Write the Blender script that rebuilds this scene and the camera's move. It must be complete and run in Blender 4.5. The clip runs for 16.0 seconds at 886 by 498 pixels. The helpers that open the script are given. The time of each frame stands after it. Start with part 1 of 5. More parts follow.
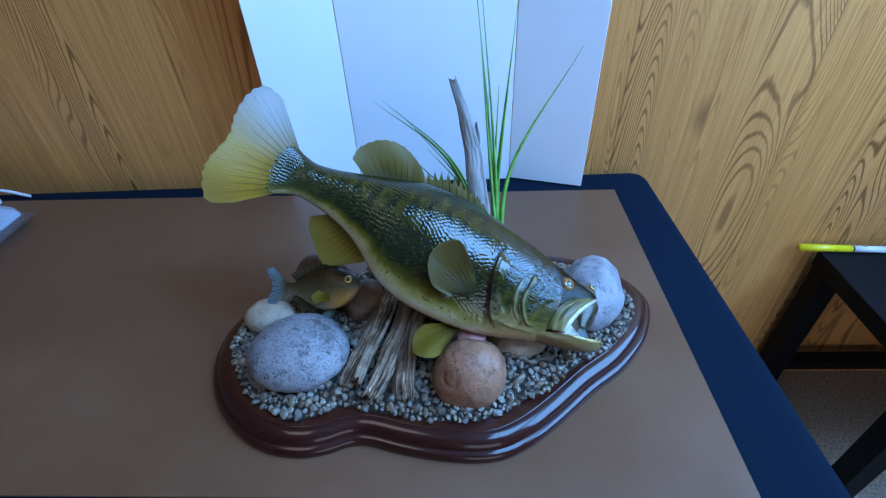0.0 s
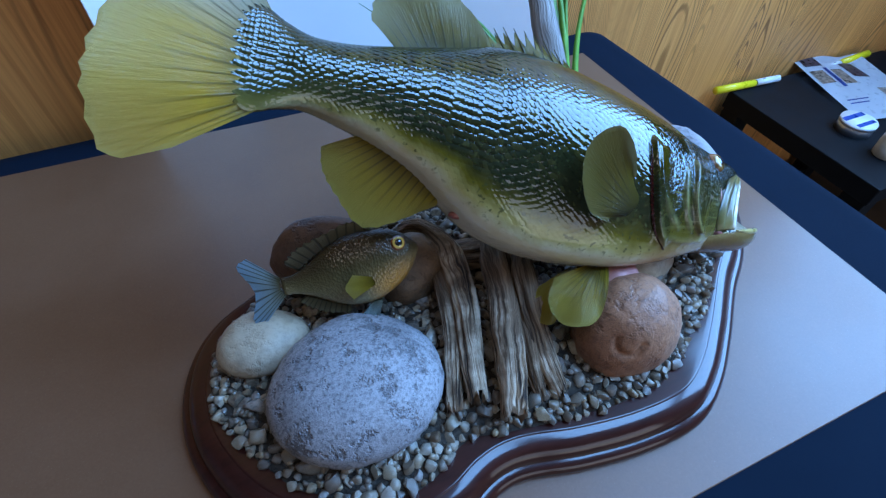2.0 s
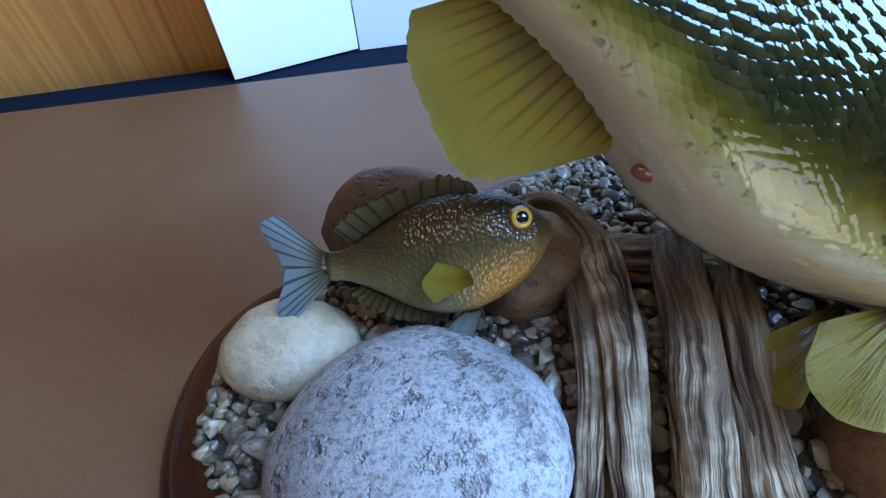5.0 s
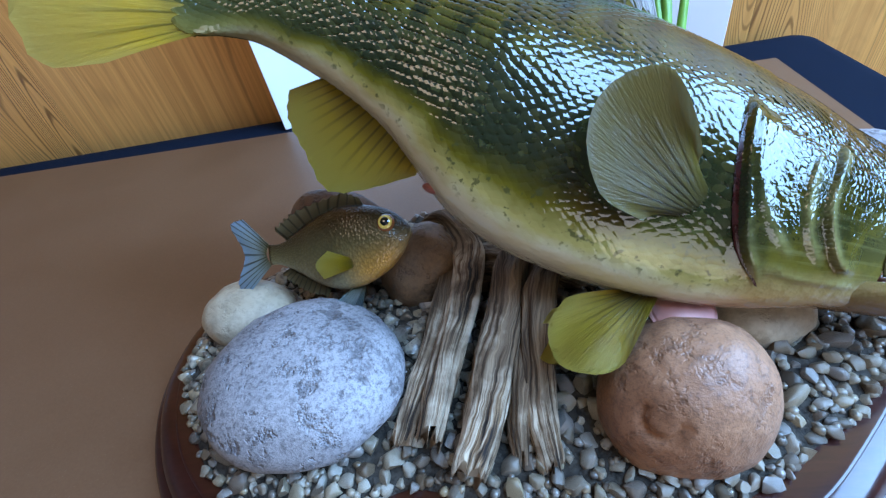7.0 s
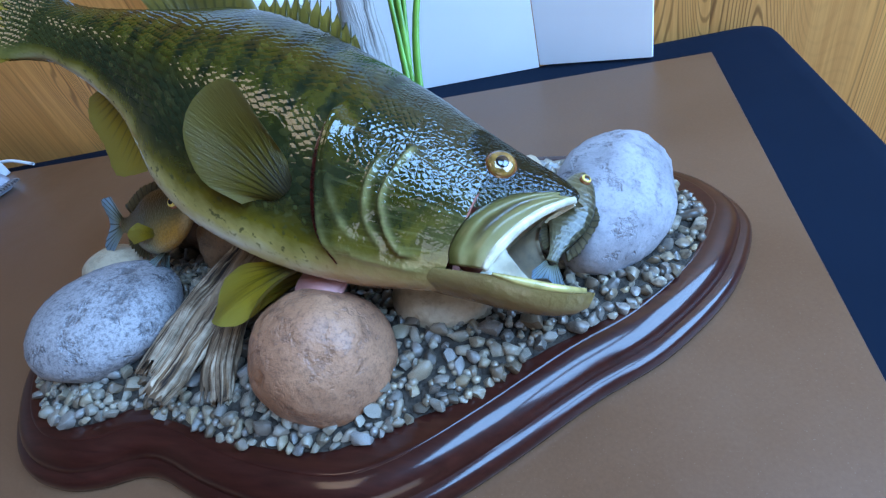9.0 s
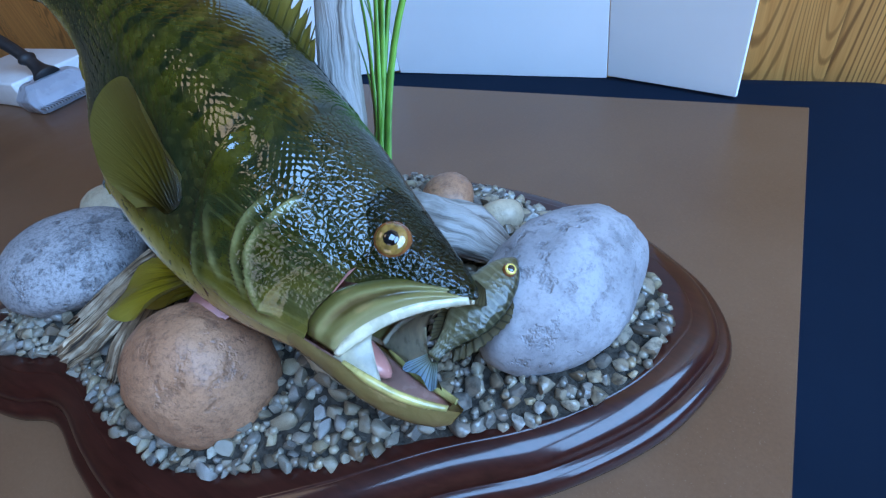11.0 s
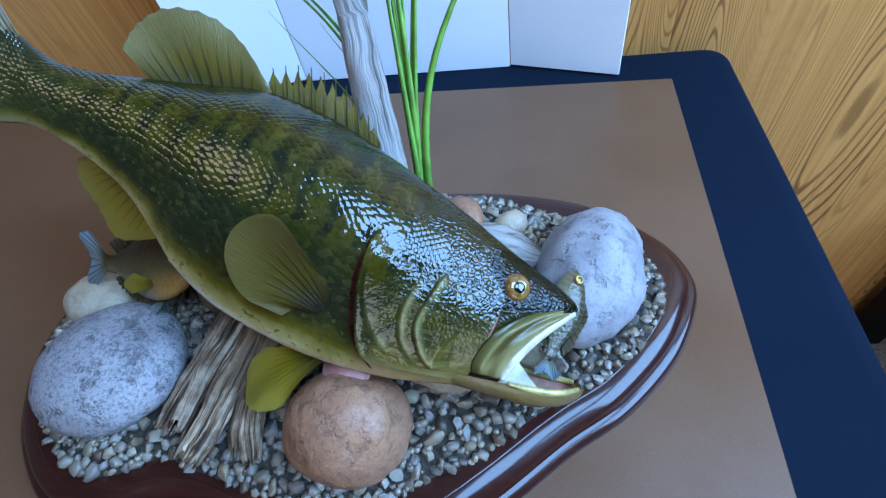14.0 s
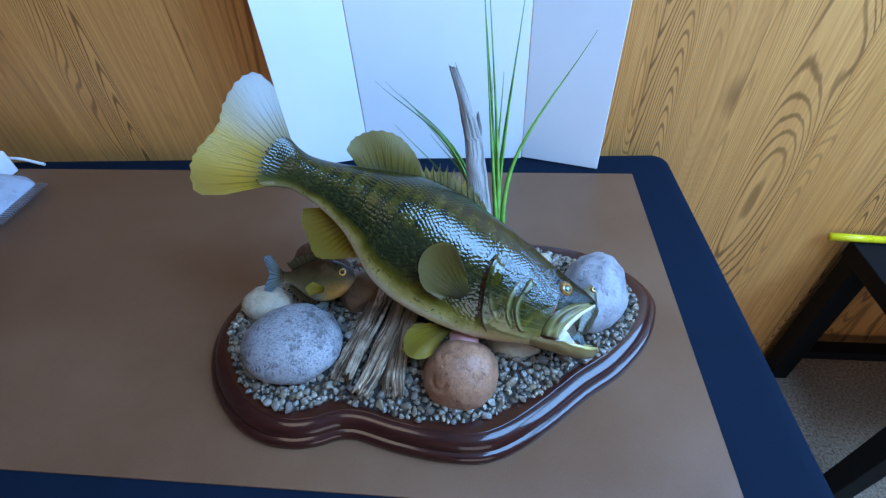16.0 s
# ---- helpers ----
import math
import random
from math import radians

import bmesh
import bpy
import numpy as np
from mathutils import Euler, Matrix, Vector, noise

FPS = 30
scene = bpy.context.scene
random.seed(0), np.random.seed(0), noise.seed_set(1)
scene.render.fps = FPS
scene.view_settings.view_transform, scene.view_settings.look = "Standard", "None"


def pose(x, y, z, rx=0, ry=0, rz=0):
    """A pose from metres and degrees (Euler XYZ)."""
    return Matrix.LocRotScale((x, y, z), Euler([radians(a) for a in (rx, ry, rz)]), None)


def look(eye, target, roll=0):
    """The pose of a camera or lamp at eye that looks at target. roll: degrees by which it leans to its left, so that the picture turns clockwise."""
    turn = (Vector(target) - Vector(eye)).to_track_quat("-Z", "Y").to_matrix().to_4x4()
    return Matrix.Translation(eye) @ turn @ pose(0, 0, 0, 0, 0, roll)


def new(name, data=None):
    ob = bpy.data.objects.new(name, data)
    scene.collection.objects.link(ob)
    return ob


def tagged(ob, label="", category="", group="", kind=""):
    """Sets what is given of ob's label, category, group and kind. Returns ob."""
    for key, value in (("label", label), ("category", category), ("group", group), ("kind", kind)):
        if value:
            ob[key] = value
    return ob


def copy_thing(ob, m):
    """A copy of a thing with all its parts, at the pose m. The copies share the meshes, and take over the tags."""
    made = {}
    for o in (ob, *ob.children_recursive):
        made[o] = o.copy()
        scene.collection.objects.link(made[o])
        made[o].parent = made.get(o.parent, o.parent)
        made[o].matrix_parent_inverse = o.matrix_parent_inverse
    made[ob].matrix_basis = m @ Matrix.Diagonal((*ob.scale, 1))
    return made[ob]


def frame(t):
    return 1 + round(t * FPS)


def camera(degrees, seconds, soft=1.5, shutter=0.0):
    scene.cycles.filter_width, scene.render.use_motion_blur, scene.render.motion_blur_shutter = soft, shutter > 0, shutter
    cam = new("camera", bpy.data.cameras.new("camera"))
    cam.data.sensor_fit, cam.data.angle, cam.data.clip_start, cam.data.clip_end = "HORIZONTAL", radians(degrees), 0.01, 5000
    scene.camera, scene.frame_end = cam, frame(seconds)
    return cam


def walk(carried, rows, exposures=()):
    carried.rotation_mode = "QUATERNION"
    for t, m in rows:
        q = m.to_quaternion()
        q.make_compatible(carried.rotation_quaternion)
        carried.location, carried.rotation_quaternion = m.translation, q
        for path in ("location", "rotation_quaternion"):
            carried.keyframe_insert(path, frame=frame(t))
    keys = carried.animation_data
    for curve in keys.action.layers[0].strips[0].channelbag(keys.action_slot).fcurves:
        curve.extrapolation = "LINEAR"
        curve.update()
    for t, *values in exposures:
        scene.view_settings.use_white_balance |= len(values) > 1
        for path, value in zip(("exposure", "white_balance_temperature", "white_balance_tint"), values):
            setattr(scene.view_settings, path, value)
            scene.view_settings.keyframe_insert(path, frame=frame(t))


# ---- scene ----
cam = camera(85.7, 16.0, soft=1.3)
METRES, EYE, TILT, LEAN, TURN = 1.603, 1.285, -39.2, 2.1, 1.28
ROWS = [
    (0.0, 0.0, 0.0, 0.0, -0.0, -0.0, -0.0),
    (0.5, 0.003, 0.0139, -0.0025, -2.04, -2.82, 2.18),
    (1.0, -0.038, 0.057, 0.0023, -10.67, -5.66, 9.09),
    (1.5, -0.1083, 0.1192, 0.0175, -18.71, -10.17, 12.41),
    (2.0, -0.1287, 0.1678, 0.0139, -21.09, -12.0, 13.02),
    (2.5, -0.1338, 0.2015, 0.0108, -21.1, -13.73, 13.16),
    (3.0, -0.1322, 0.2332, 0.0005, -21.26, -14.79, 13.04),
    (3.5, -0.1274, 0.2555, -0.006, -21.18, -15.05, 12.91),
    (4.0, -0.1243, 0.2669, -0.0063, -18.47, -12.89, 11.37),
    (6.5, -0.0735, 0.2218, -0.025, 2.49, -4.66, 5.44),
    (7.0, -0.0443, 0.1995, -0.0288, 3.01, -2.76, 6.52),
    (7.5, -0.0048, 0.1854, -0.0313, 3.87, -2.81, 7.23),
    (8.0, 0.04, 0.1822, -0.0382, 6.54, -2.47, 7.64),
    (8.5, 0.0852, 0.1879, -0.0475, 11.65, -1.69, 6.77),
    (9.0, 0.1189, 0.1967, -0.0479, 16.42, -2.01, 3.42),
    (11.5, 0.1665, 0.2485, -0.0005, 28.02, -9.75, -10.46),
    (12.0, 0.1646, 0.2497, 0.0064, 26.72, -11.7, -9.43),
    (12.5, 0.1623, 0.2438, 0.0151, 23.1, -12.6, -8.01),
    (13.0, 0.1495, 0.2248, 0.0224, 18.09, -12.9, -5.42),
    (13.5, 0.1244, 0.2009, 0.0272, 13.23, -12.95, -2.33),
    (14.0, 0.091, 0.1769, 0.0295, 8.15, -12.69, 1.08),
    (14.5, 0.0609, 0.1385, 0.0278, 4.73, -10.36, 0.88),
    (15.0, 0.0333, 0.0897, 0.0345, 3.72, -8.06, -1.41),
    (15.5, 0.0215, 0.051, 0.0352, 3.23, -7.02, -2.21),
    (16.0, 0.021, 0.014, 0.0301, 2.94, -5.12, -1.64),
]
walk(cam, [(t, pose(0, 0, EYE, TILT, LEAN, TURN) @ pose(METRES * x, METRES * y, METRES * z, 90 + pitch, roll, yaw)) for t, x, y, z, yaw, pitch, roll in ROWS],
     exposures=[(0.0, -0.22, 5430, 12), (2.0, -0.02, 5640, 12), (3.2, 0.23, 6060, 13), (4.2, 0.44, 6200, 14), (6.3, 0.66, 6980, 15), (7.0, 0.58, 6620, 15), (8.0, 0.38, 6360, 14), (9.0, 0.22, 6220, 14), (11.3, -0.10, 6230, 14), (14.0, 0.15, 6240, 14), (16.0, 0.05, 5980, 13)])

# ---- light ----
CEIL = 2.75
X0, X1, Y0, Y1 = -2.6, 1.5, -2.4, 0.945          # inner faces of the room
FILL_DOOR = (-0.15, 1.42, 0.25, 2.10)                   # added unseen opening for the fill light behind: x0, x1, z0, z1
WIN = (-0.48, 0.86, 1.26, 2.71)                    # window in the right wall: y0, y1, z0, z1
SKY = (0.35, 1.35, -0.68, 0.44)                   # skylight in the ceiling: x0, x1, y0, y1
LAMP = (-0.80, -0.18)                              # middle of the ceiling lamp

world = bpy.data.worlds.new("world")
scene.world = world
world.use_nodes = True
wn = world.node_tree.nodes
sky = wn.new("ShaderNodeTexSky")
sky.sky_type = "NISHITA"
sky.sun_disc = False
sky.sun_elevation, sky.sun_rotation = radians(50), radians(200)
wn["Background"].inputs["Strength"].default_value = 0.12
world.node_tree.links.new(sky.outputs[0], wn["Background"].inputs["Color"])


def area(name, m, sx, sy, watts, colour):
    data = bpy.data.lights.new(name, "AREA")
    data.shape, data.size, data.size_y, data.energy, data.color = "RECTANGLE", sx, sy, watts, colour
    ob = new(name, data)
    ob.matrix_world = m
    return ob


area("window_daylight", look((X1 + 0.02, (WIN[0] + WIN[1]) / 2, (WIN[2] + WIN[3]) / 2), (0.0, (WIN[0] + WIN[1]) / 2, (WIN[2] + WIN[3]) / 2)), 1.32, 1.43, 102, (0.27, 0.55, 1.0))
# Added soft fill from behind; its door is invented to hold it.
area("added_fill_light", look((FILL_DOOR[0] / 2 + FILL_DOOR[1] / 2, Y0 - 0.02, FILL_DOOR[2] / 2 + FILL_DOOR[3] / 2), (FILL_DOOR[0] / 2 + FILL_DOOR[1] / 2, 0.0, FILL_DOOR[2] / 2 + FILL_DOOR[3] / 2)), FILL_DOOR[1] - FILL_DOOR[0] - 0.02, FILL_DOOR[3] - FILL_DOOR[2] - 0.02, 11, (1.0, 0.94, 0.87))
area("skylight_daylight", look(((SKY[0] + SKY[1]) / 2, (SKY[2] + SKY[3]) / 2, CEIL + 0.03), ((SKY[0] + SKY[1]) / 2 + 0.001, (SKY[2] + SKY[3]) / 2, 0.0)), SKY[1] - SKY[0] - 0.02, SKY[3] - SKY[2] - 0.02, 58, (0.27, 0.55, 1.0))
area("ceiling_tubes", look((*LAMP, CEIL - 0.085), (LAMP[0] + 0.001, LAMP[1], 0.0)), 0.60, 0.60, 3.6, (1.0, 0.80, 0.58))

# ---- materials ----


class Mat:
    """A small wrapper to write node materials in few lines."""

    def __init__(self, name, rough=0.6, metal=0.0, coat=0.0, spec=0.5):
        self.m = bpy.data.materials.new(name)
        self.m.use_nodes = True
        self.t = self.m.node_tree
        self.b = self.t.nodes["Principled BSDF"]
        self.b.inputs["Roughness"].default_value = rough
        self.b.inputs["Metallic"].default_value = metal
        self.b.inputs["Coat Weight"].default_value = coat
        self.b.inputs["Coat Roughness"].default_value = 0.08
        self.b.inputs["Specular IOR Level"].default_value = spec

    def node(self, kind, **inputs):
        n = self.t.nodes.new("ShaderNode" + kind)
        for k, v in inputs.items():
            self.put(n.inputs[k.replace("_", " ")], v)
        return n

    def put(self, socket, v):
        if isinstance(v, bpy.types.NodeSocket):
            self.t.links.new(v, socket)
        elif isinstance(v, (tuple, list)) and len(v) == 3 and socket.type == "RGBA":
            socket.default_value = (*v, 1)
        else:
            socket.default_value = v

    def coords(self, which="Object", scale=(1, 1, 1), loc=(0, 0, 0)):
        c = self.t.nodes.new("ShaderNodeTexCoord")
        m = self.t.nodes.new("ShaderNodeMapping")
        m.inputs["Scale"].default_value, m.inputs["Location"].default_value = scale, loc
        self.t.links.new(c.outputs[which], m.inputs["Vector"])
        return m.outputs[0]

    def noise(self, vec, scale, detail=4.0, rough=0.55, dist=0.0):
        n = self.node("TexNoise", Vector=vec, Scale=scale, Detail=detail, Roughness=rough, Distortion=dist)
        return n.outputs["Fac"]

    def ramp(self, fac, stops, mode="LINEAR"):
        n = self.node("ValToRGB", Fac=fac)
        n.color_ramp.interpolation = mode
        el = n.color_ramp.elements
        while len(el) < len(stops):
            el.new(0.5)
        for e, (p, c) in zip(el, stops):
            e.position = p
            e.color = (*c, 1) if isinstance(c, (tuple, list)) else (c, c, c, 1)
        return n.outputs["Color"]

    def mix(self, fac, a, b, blend="MIX"):
        n = self.t.nodes.new("ShaderNodeMix")
        n.data_type, n.blend_type = "RGBA", blend
        self.put(n.inputs[0], fac)
        self.put(n.inputs[6], a)
        self.put(n.inputs[7], b)
        return n.outputs[2]

    def math(self, op, a, b=0.0, clamp=False):
        n = self.t.nodes.new("ShaderNodeMath")
        n.operation, n.use_clamp = op, clamp
        self.put(n.inputs[0], a)
        self.put(n.inputs[1], b)
        return n.outputs[0]

    def base(self, c):
        self.put(self.b.inputs["Base Color"], c)
        return self

    def bump(self, height, strength=0.3, dist=0.002):
        n = self.node("Bump", Height=height, Strength=strength, Distance=dist)
        self.t.links.new(n.outputs[0], self.b.inputs["Normal"])
        return self

    def glaze(self):
        """Let the clear coat follow the relief."""
        for link_ in list(self.b.inputs["Normal"].links):
            self.t.links.new(link_.from_socket, self.b.inputs["Coat Normal"])

    def rough(self, r):
        self.put(self.b.inputs["Roughness"], r)
        return self


def plain(name, colour, rough=0.5, metal=0.0, coat=0.0, vary=0.12, scale=60.0, spec=0.5):
    k = Mat(name, rough, metal, coat, spec)
    n = k.noise(k.coords(), scale, 3.0)
    lo, hi = [tuple(min(1, c * f) for c in colour) for f in (1 - vary, 1 + vary)]
    k.base(k.ramp(n, [(0.3, lo), (0.7, hi)]))
    k.rough(k.ramp(n, [(0.2, max(0.02, rough - 0.06)), (0.8, min(1, rough + 0.06))]))
    return k.m


def wood_panel():
    k = Mat("printed_wood_panelling", 0.42)
    vec = k.coords("Object")
    sep = k.node("SeparateXYZ", Vector=vec)
    board = k.math("FLOOR", k.math("MULTIPLY", k.math("ADD", sep.outputs[0], 10.03), 5.6))
    rnd = k.node("TexWhiteNoise")
    rnd.noise_dimensions = "1D"
    k.put(rnd.inputs["W"], board)
    r = rnd.outputs["Value"]
    off = k.node("CombineXYZ", X=k.math("MULTIPLY", r, 7.0), Y=k.math("MULTIPLY", r, 3.0), Z=k.math("MULTIPLY", r, 9.0))
    add = k.node("VectorMath")
    add.operation = "ADD"
    k.put(add.inputs[0], vec)
    k.put(add.inputs[1], off.outputs[0])
    st = k.node("Mapping", Vector=add.outputs[0], Scale=(1.0, 1.0, 0.12))
    warp = k.noise(st.outputs[0], 5.5, 1.0, 0.4, 0.8)
    rings = k.math("SINE", k.math("ADD", k.math("MULTIPLY", warp, 430.0), k.math("MULTIPLY", k.noise(st.outputs[0], 60.0, 3.0, 0.7), 3.0)))
    grain = k.ramp(k.math("ADD", k.math("MULTIPLY", rings, 0.5), 0.5), [(0.66, 0.0), (0.98, 1.0)])
    patch = k.ramp(k.noise(st.outputs[0], 4.0, 2.0), [(0.40, 0.08), (0.58, 1.0)])
    grain = k.math("MULTIPLY", grain, patch)
    fine = k.node("Mapping", Vector=add.outputs[0], Scale=(1.0, 1.0, 0.02))
    streak = k.noise(fine.outputs[0], 160.0, 4.0, 0.7)
    tone = k.ramp(k.noise(st.outputs[0], 2.2, 3.0), [(0.3, (0.66, 0.270, 0.060)), (0.7, (0.84, 0.390, 0.110))])
    tone = k.mix(0.42, tone, k.ramp(streak, [(0.36, (0.42, 0.145, 0.028)), (0.62, (0.86, 0.43, 0.125))]))
    tone = k.mix(k.math("MULTIPLY", r, 0.3), tone, (0.36, 0.145, 0.04))
    vor = k.node("TexVoronoi", Vector=k.node("Mapping", Vector=add.outputs[0], Scale=(1, 1, 0.5)).outputs[0], Scale=3.3)
    knot = k.ramp(vor.outputs["Distance"], [(0.02, 1.0), (0.09, 0.0)])
    col = k.mix(k.math("MULTIPLY", grain, 0.80), tone, (0.15, 0.052, 0.012))
    col = k.mix(k.math("MULTIPLY", knot, 0.6), col, (0.16, 0.06, 0.02))
    seam = k.math("FRACT", k.math("MULTIPLY", k.math("ADD", sep.outputs[0], 10.03), 5.6))
    seam = k.math("MULTIPLY", k.ramp(seam, [(0.0, 1.0), (0.022, 0.0)]), k.ramp(k.noise(k.coords(scale=(1, 1, 0.6)), 5.0, 3.0), [(0.42, 0.0), (0.58, 0.9)]))
    col = k.mix(seam, col, (0.14, 0.05, 0.013))
    k.base(col)
    k.bump(k.math("SUBTRACT", k.math("ADD", streak, grain), seam), 0.15, 0.001)
    return k.m


def carpet():
    k = Mat("tan_speckled_carpet", 0.95)
    v = k.coords()
    s = k.noise(v, 150.0, 4.0, 0.8)
    c = k.mix(k.math("MULTIPLY", k.noise(v, 3.0), 0.4), k.ramp(s, [(0.36, (0.10, 0.07, 0.045)), (0.62, (0.55, 0.43, 0.30))]), (0.34, 0.26, 0.18))
    k.base(c).bump(s, 0.8, 0.006)
    return k.m


def cloth():
    k = Mat("navy_tablecloth", 0.9, spec=0.08)
    v = k.coords()
    weave = k.noise(k.coords(scale=(1, 6, 1)), 700.0, 2.0)
    lint = k.ramp(k.node("TexVoronoi", Vector=v, Scale=26.0).outputs["Distance"], [(0.0, 1.0), (0.02, 0.0)])
    c = k.mix(k.noise(v, 9.0, 5.0), (0.0032, 0.0076, 0.0160), (0.0056, 0.0124, 0.0260))
    k.base(k.mix(k.math("MULTIPLY", lint, 0.5), c, (0.2, 0.22, 0.28))).bump(weave, 0.25, 0.001)
    return k.m


def hardboard():
    k = Mat("brown_hardboard", 0.42, spec=0.50)
    v = k.coords()
    f = k.noise(k.coords(scale=(1, 1, 1)), 420.0, 3.0, 0.75)
    blot = k.noise(v, 7.0, 5.0, 0.62)
    c = k.ramp(blot, [(0.3, (0.108, 0.046, 0.021)), (0.7, (0.182, 0.090, 0.046))])
    c = k.mix(0.5, c, k.ramp(f, [(0.3, (0.128, 0.059, 0.028)), (0.7, (0.172, 0.085, 0.043))]))
    speck = k.ramp(k.noise(v, 900.0, 1.0), [(0.70, 0.0), (0.76, 1.0)])
    k.base(k.mix(k.math("MULTIPLY", speck, 0.15), c, (0.42, 0.34, 0.27)))
    k.rough(k.ramp(blot, [(0.3, 0.30), (0.7, 0.46)])).bump(f, 0.06, 0.0008)
    return k.m


def lacquer():
    k = Mat("mahogany_lacquer", 0.38, coat=0.8, spec=0.1)
    v = k.coords(scale=(1, 8, 8))
    g = k.noise(v, 26.0, 5.0, 0.65, 0.4)
    k.base(k.ramp(g, [(0.25, (0.020, 0.0045, 0.003)), (0.75, (0.046, 0.011, 0.007))]))
    k.rough(k.ramp(k.noise(k.coords(), 14.0), [(0.3, 0.32), (0.7, 0.42)]))
    k.b.inputs["Coat Roughness"].default_value = 0.11
    k.b.inputs["Coat IOR"].default_value = 1.5
    return k.m


def stone(name, light, mid, dark, speck=170.0, amount=0.5, stain=(0.2, 0.15, 0.1), rough=0.62, pits=0.35, stainy=0.5):
    k = Mat(name, rough, spec=0.4)
    v = k.coords()
    big = k.noise(v, 16.0, 4.0, 0.6)
    small = k.noise(v, speck, 3.0, 0.75)
    fine = k.noise(v, speck * 3.2, 2.0, 0.6)
    c = k.mix(k.ramp(big, [(0.38, 0.0), (0.60, 1.0)]), mid, light)
    c = k.mix(k.math("MULTIPLY", k.ramp(small, [(0.46, 0.0), (0.70, 1.0)]), amount), c, dark)
    c = k.mix(k.math("MULTIPLY", k.ramp(fine, [(0.54, 0.0), (0.68, 1.0)]), amount * 0.7), c, dark)
    c = k.mix(k.math("MULTIPLY", k.ramp(k.noise(v, 9.0, 5.0, 0.7), [(0.52, 0.0), (0.72, 1.0)]), 0.5), c, stain)
    pit = k.ramp(k.noise(v, 60.0, 4.0, 0.7), [(0.36, 0.0), (0.46, 1.0)])
    c = k.mix(k.math("MULTIPLY", k.math("SUBTRACT", 1.0, pit), stainy), c, dark)
    k.base(c).bump(k.math("ADD", k.math("MULTIPLY", pit, pits * 2), k.math("MULTIPLY", small, 0.6)), 0.6, 0.002)
    return k.m


def pebbles_mat():
    k = Mat("mixed_river_pebbles", 0.30, spec=0.6)
    info = k.node("ObjectInfo")
    geo = k.node("NewGeometry")
    r = k.math("FRACT", k.math("ADD", info.outputs["Random"], geo.outputs["Random Per Island"]))
    c = k.ramp(r, [(0.0, (0.07, 0.055, 0.040)), (0.16, (0.29, 0.23, 0.15)), (0.32, (0.13, 0.115, 0.10)), (0.5, (0.36, 0.31, 0.23)), (0.66, (0.12, 0.080, 0.045)), (0.82, (0.24, 0.215, 0.19)), (1.0, (0.30, 0.225, 0.13))])
    v = k.coords()
    s = k.noise(v, 240.0, 3.0, 0.7)
    c = k.mix(k.math("MULTIPLY", k.ramp(s, [(0.46, 0.0), (0.66, 1.0)]), 0.75), c, (0.035, 0.030, 0.025))
    k.base(c).bump(s, 0.3, 0.001)
    return k.m


def grit_mat():
    k = Mat("dark_resin_grit", 0.8, spec=0.2)
    s = k.noise(k.coords(), 210.0, 4.0, 0.75)
    k.base(k.ramp(s, [(0.35, (0.014, 0.012, 0.010)), (0.7, (0.075, 0.062, 0.048))])).bump(s, 0.8, 0.004)
    return k.m


def drift_mat(name, pale, brown, dark, worn=0.62):
    """uv.x: decimetres along the piece, uv.y: 0 to 1 round it. Long weathered fibres, browner and darker towards the upper end."""
    k = Mat(name, 0.78, spec=0.35)
    sep = k.node("SeparateXYZ", Vector=k.coords("UV"))
    twist = k.math("MULTIPLY", k.noise(k.coords(), 28.0, 3.0), 0.16)
    vec = k.node("CombineXYZ", X=sep.outputs[0], Y=k.math("ADD", sep.outputs[1], twist)).outputs[0]
    fibre = k.noise(k.node("Mapping", Vector=vec, Scale=(1.3, 17.0, 1.0)).outputs[0], 1.0, 4.0, 0.6, 0.3)
    fine = k.noise(k.node("Mapping", Vector=vec, Scale=(3.0, 62.0, 1.0)).outputs[0], 1.0, 3.0, 0.65)
    g = k.math("ADD", k.math("MULTIPLY", fibre, 0.7), k.math("MULTIPLY", fine, 0.3))
    c = k.ramp(g, [(0.38, dark), (0.45, brown), (0.53, pale), (0.70, tuple(min(1.0, f * 1.2) for f in pale))])
    aged = k.math("ADD", k.noise(k.coords(), 34.0, 4.0, 0.6), k.ramp(sep.outputs[0], [(0.25, 0.30), (0.95, 0.0)]))
    c = k.mix(k.ramp(aged, [(worn - 0.12, 0.0), (worn + 0.06, 0.85)]), c, k.ramp(g, [(0.40, dark), (0.60, brown)]))
    k.base(c).bump(g, 1.0, 0.004)
    return k.m


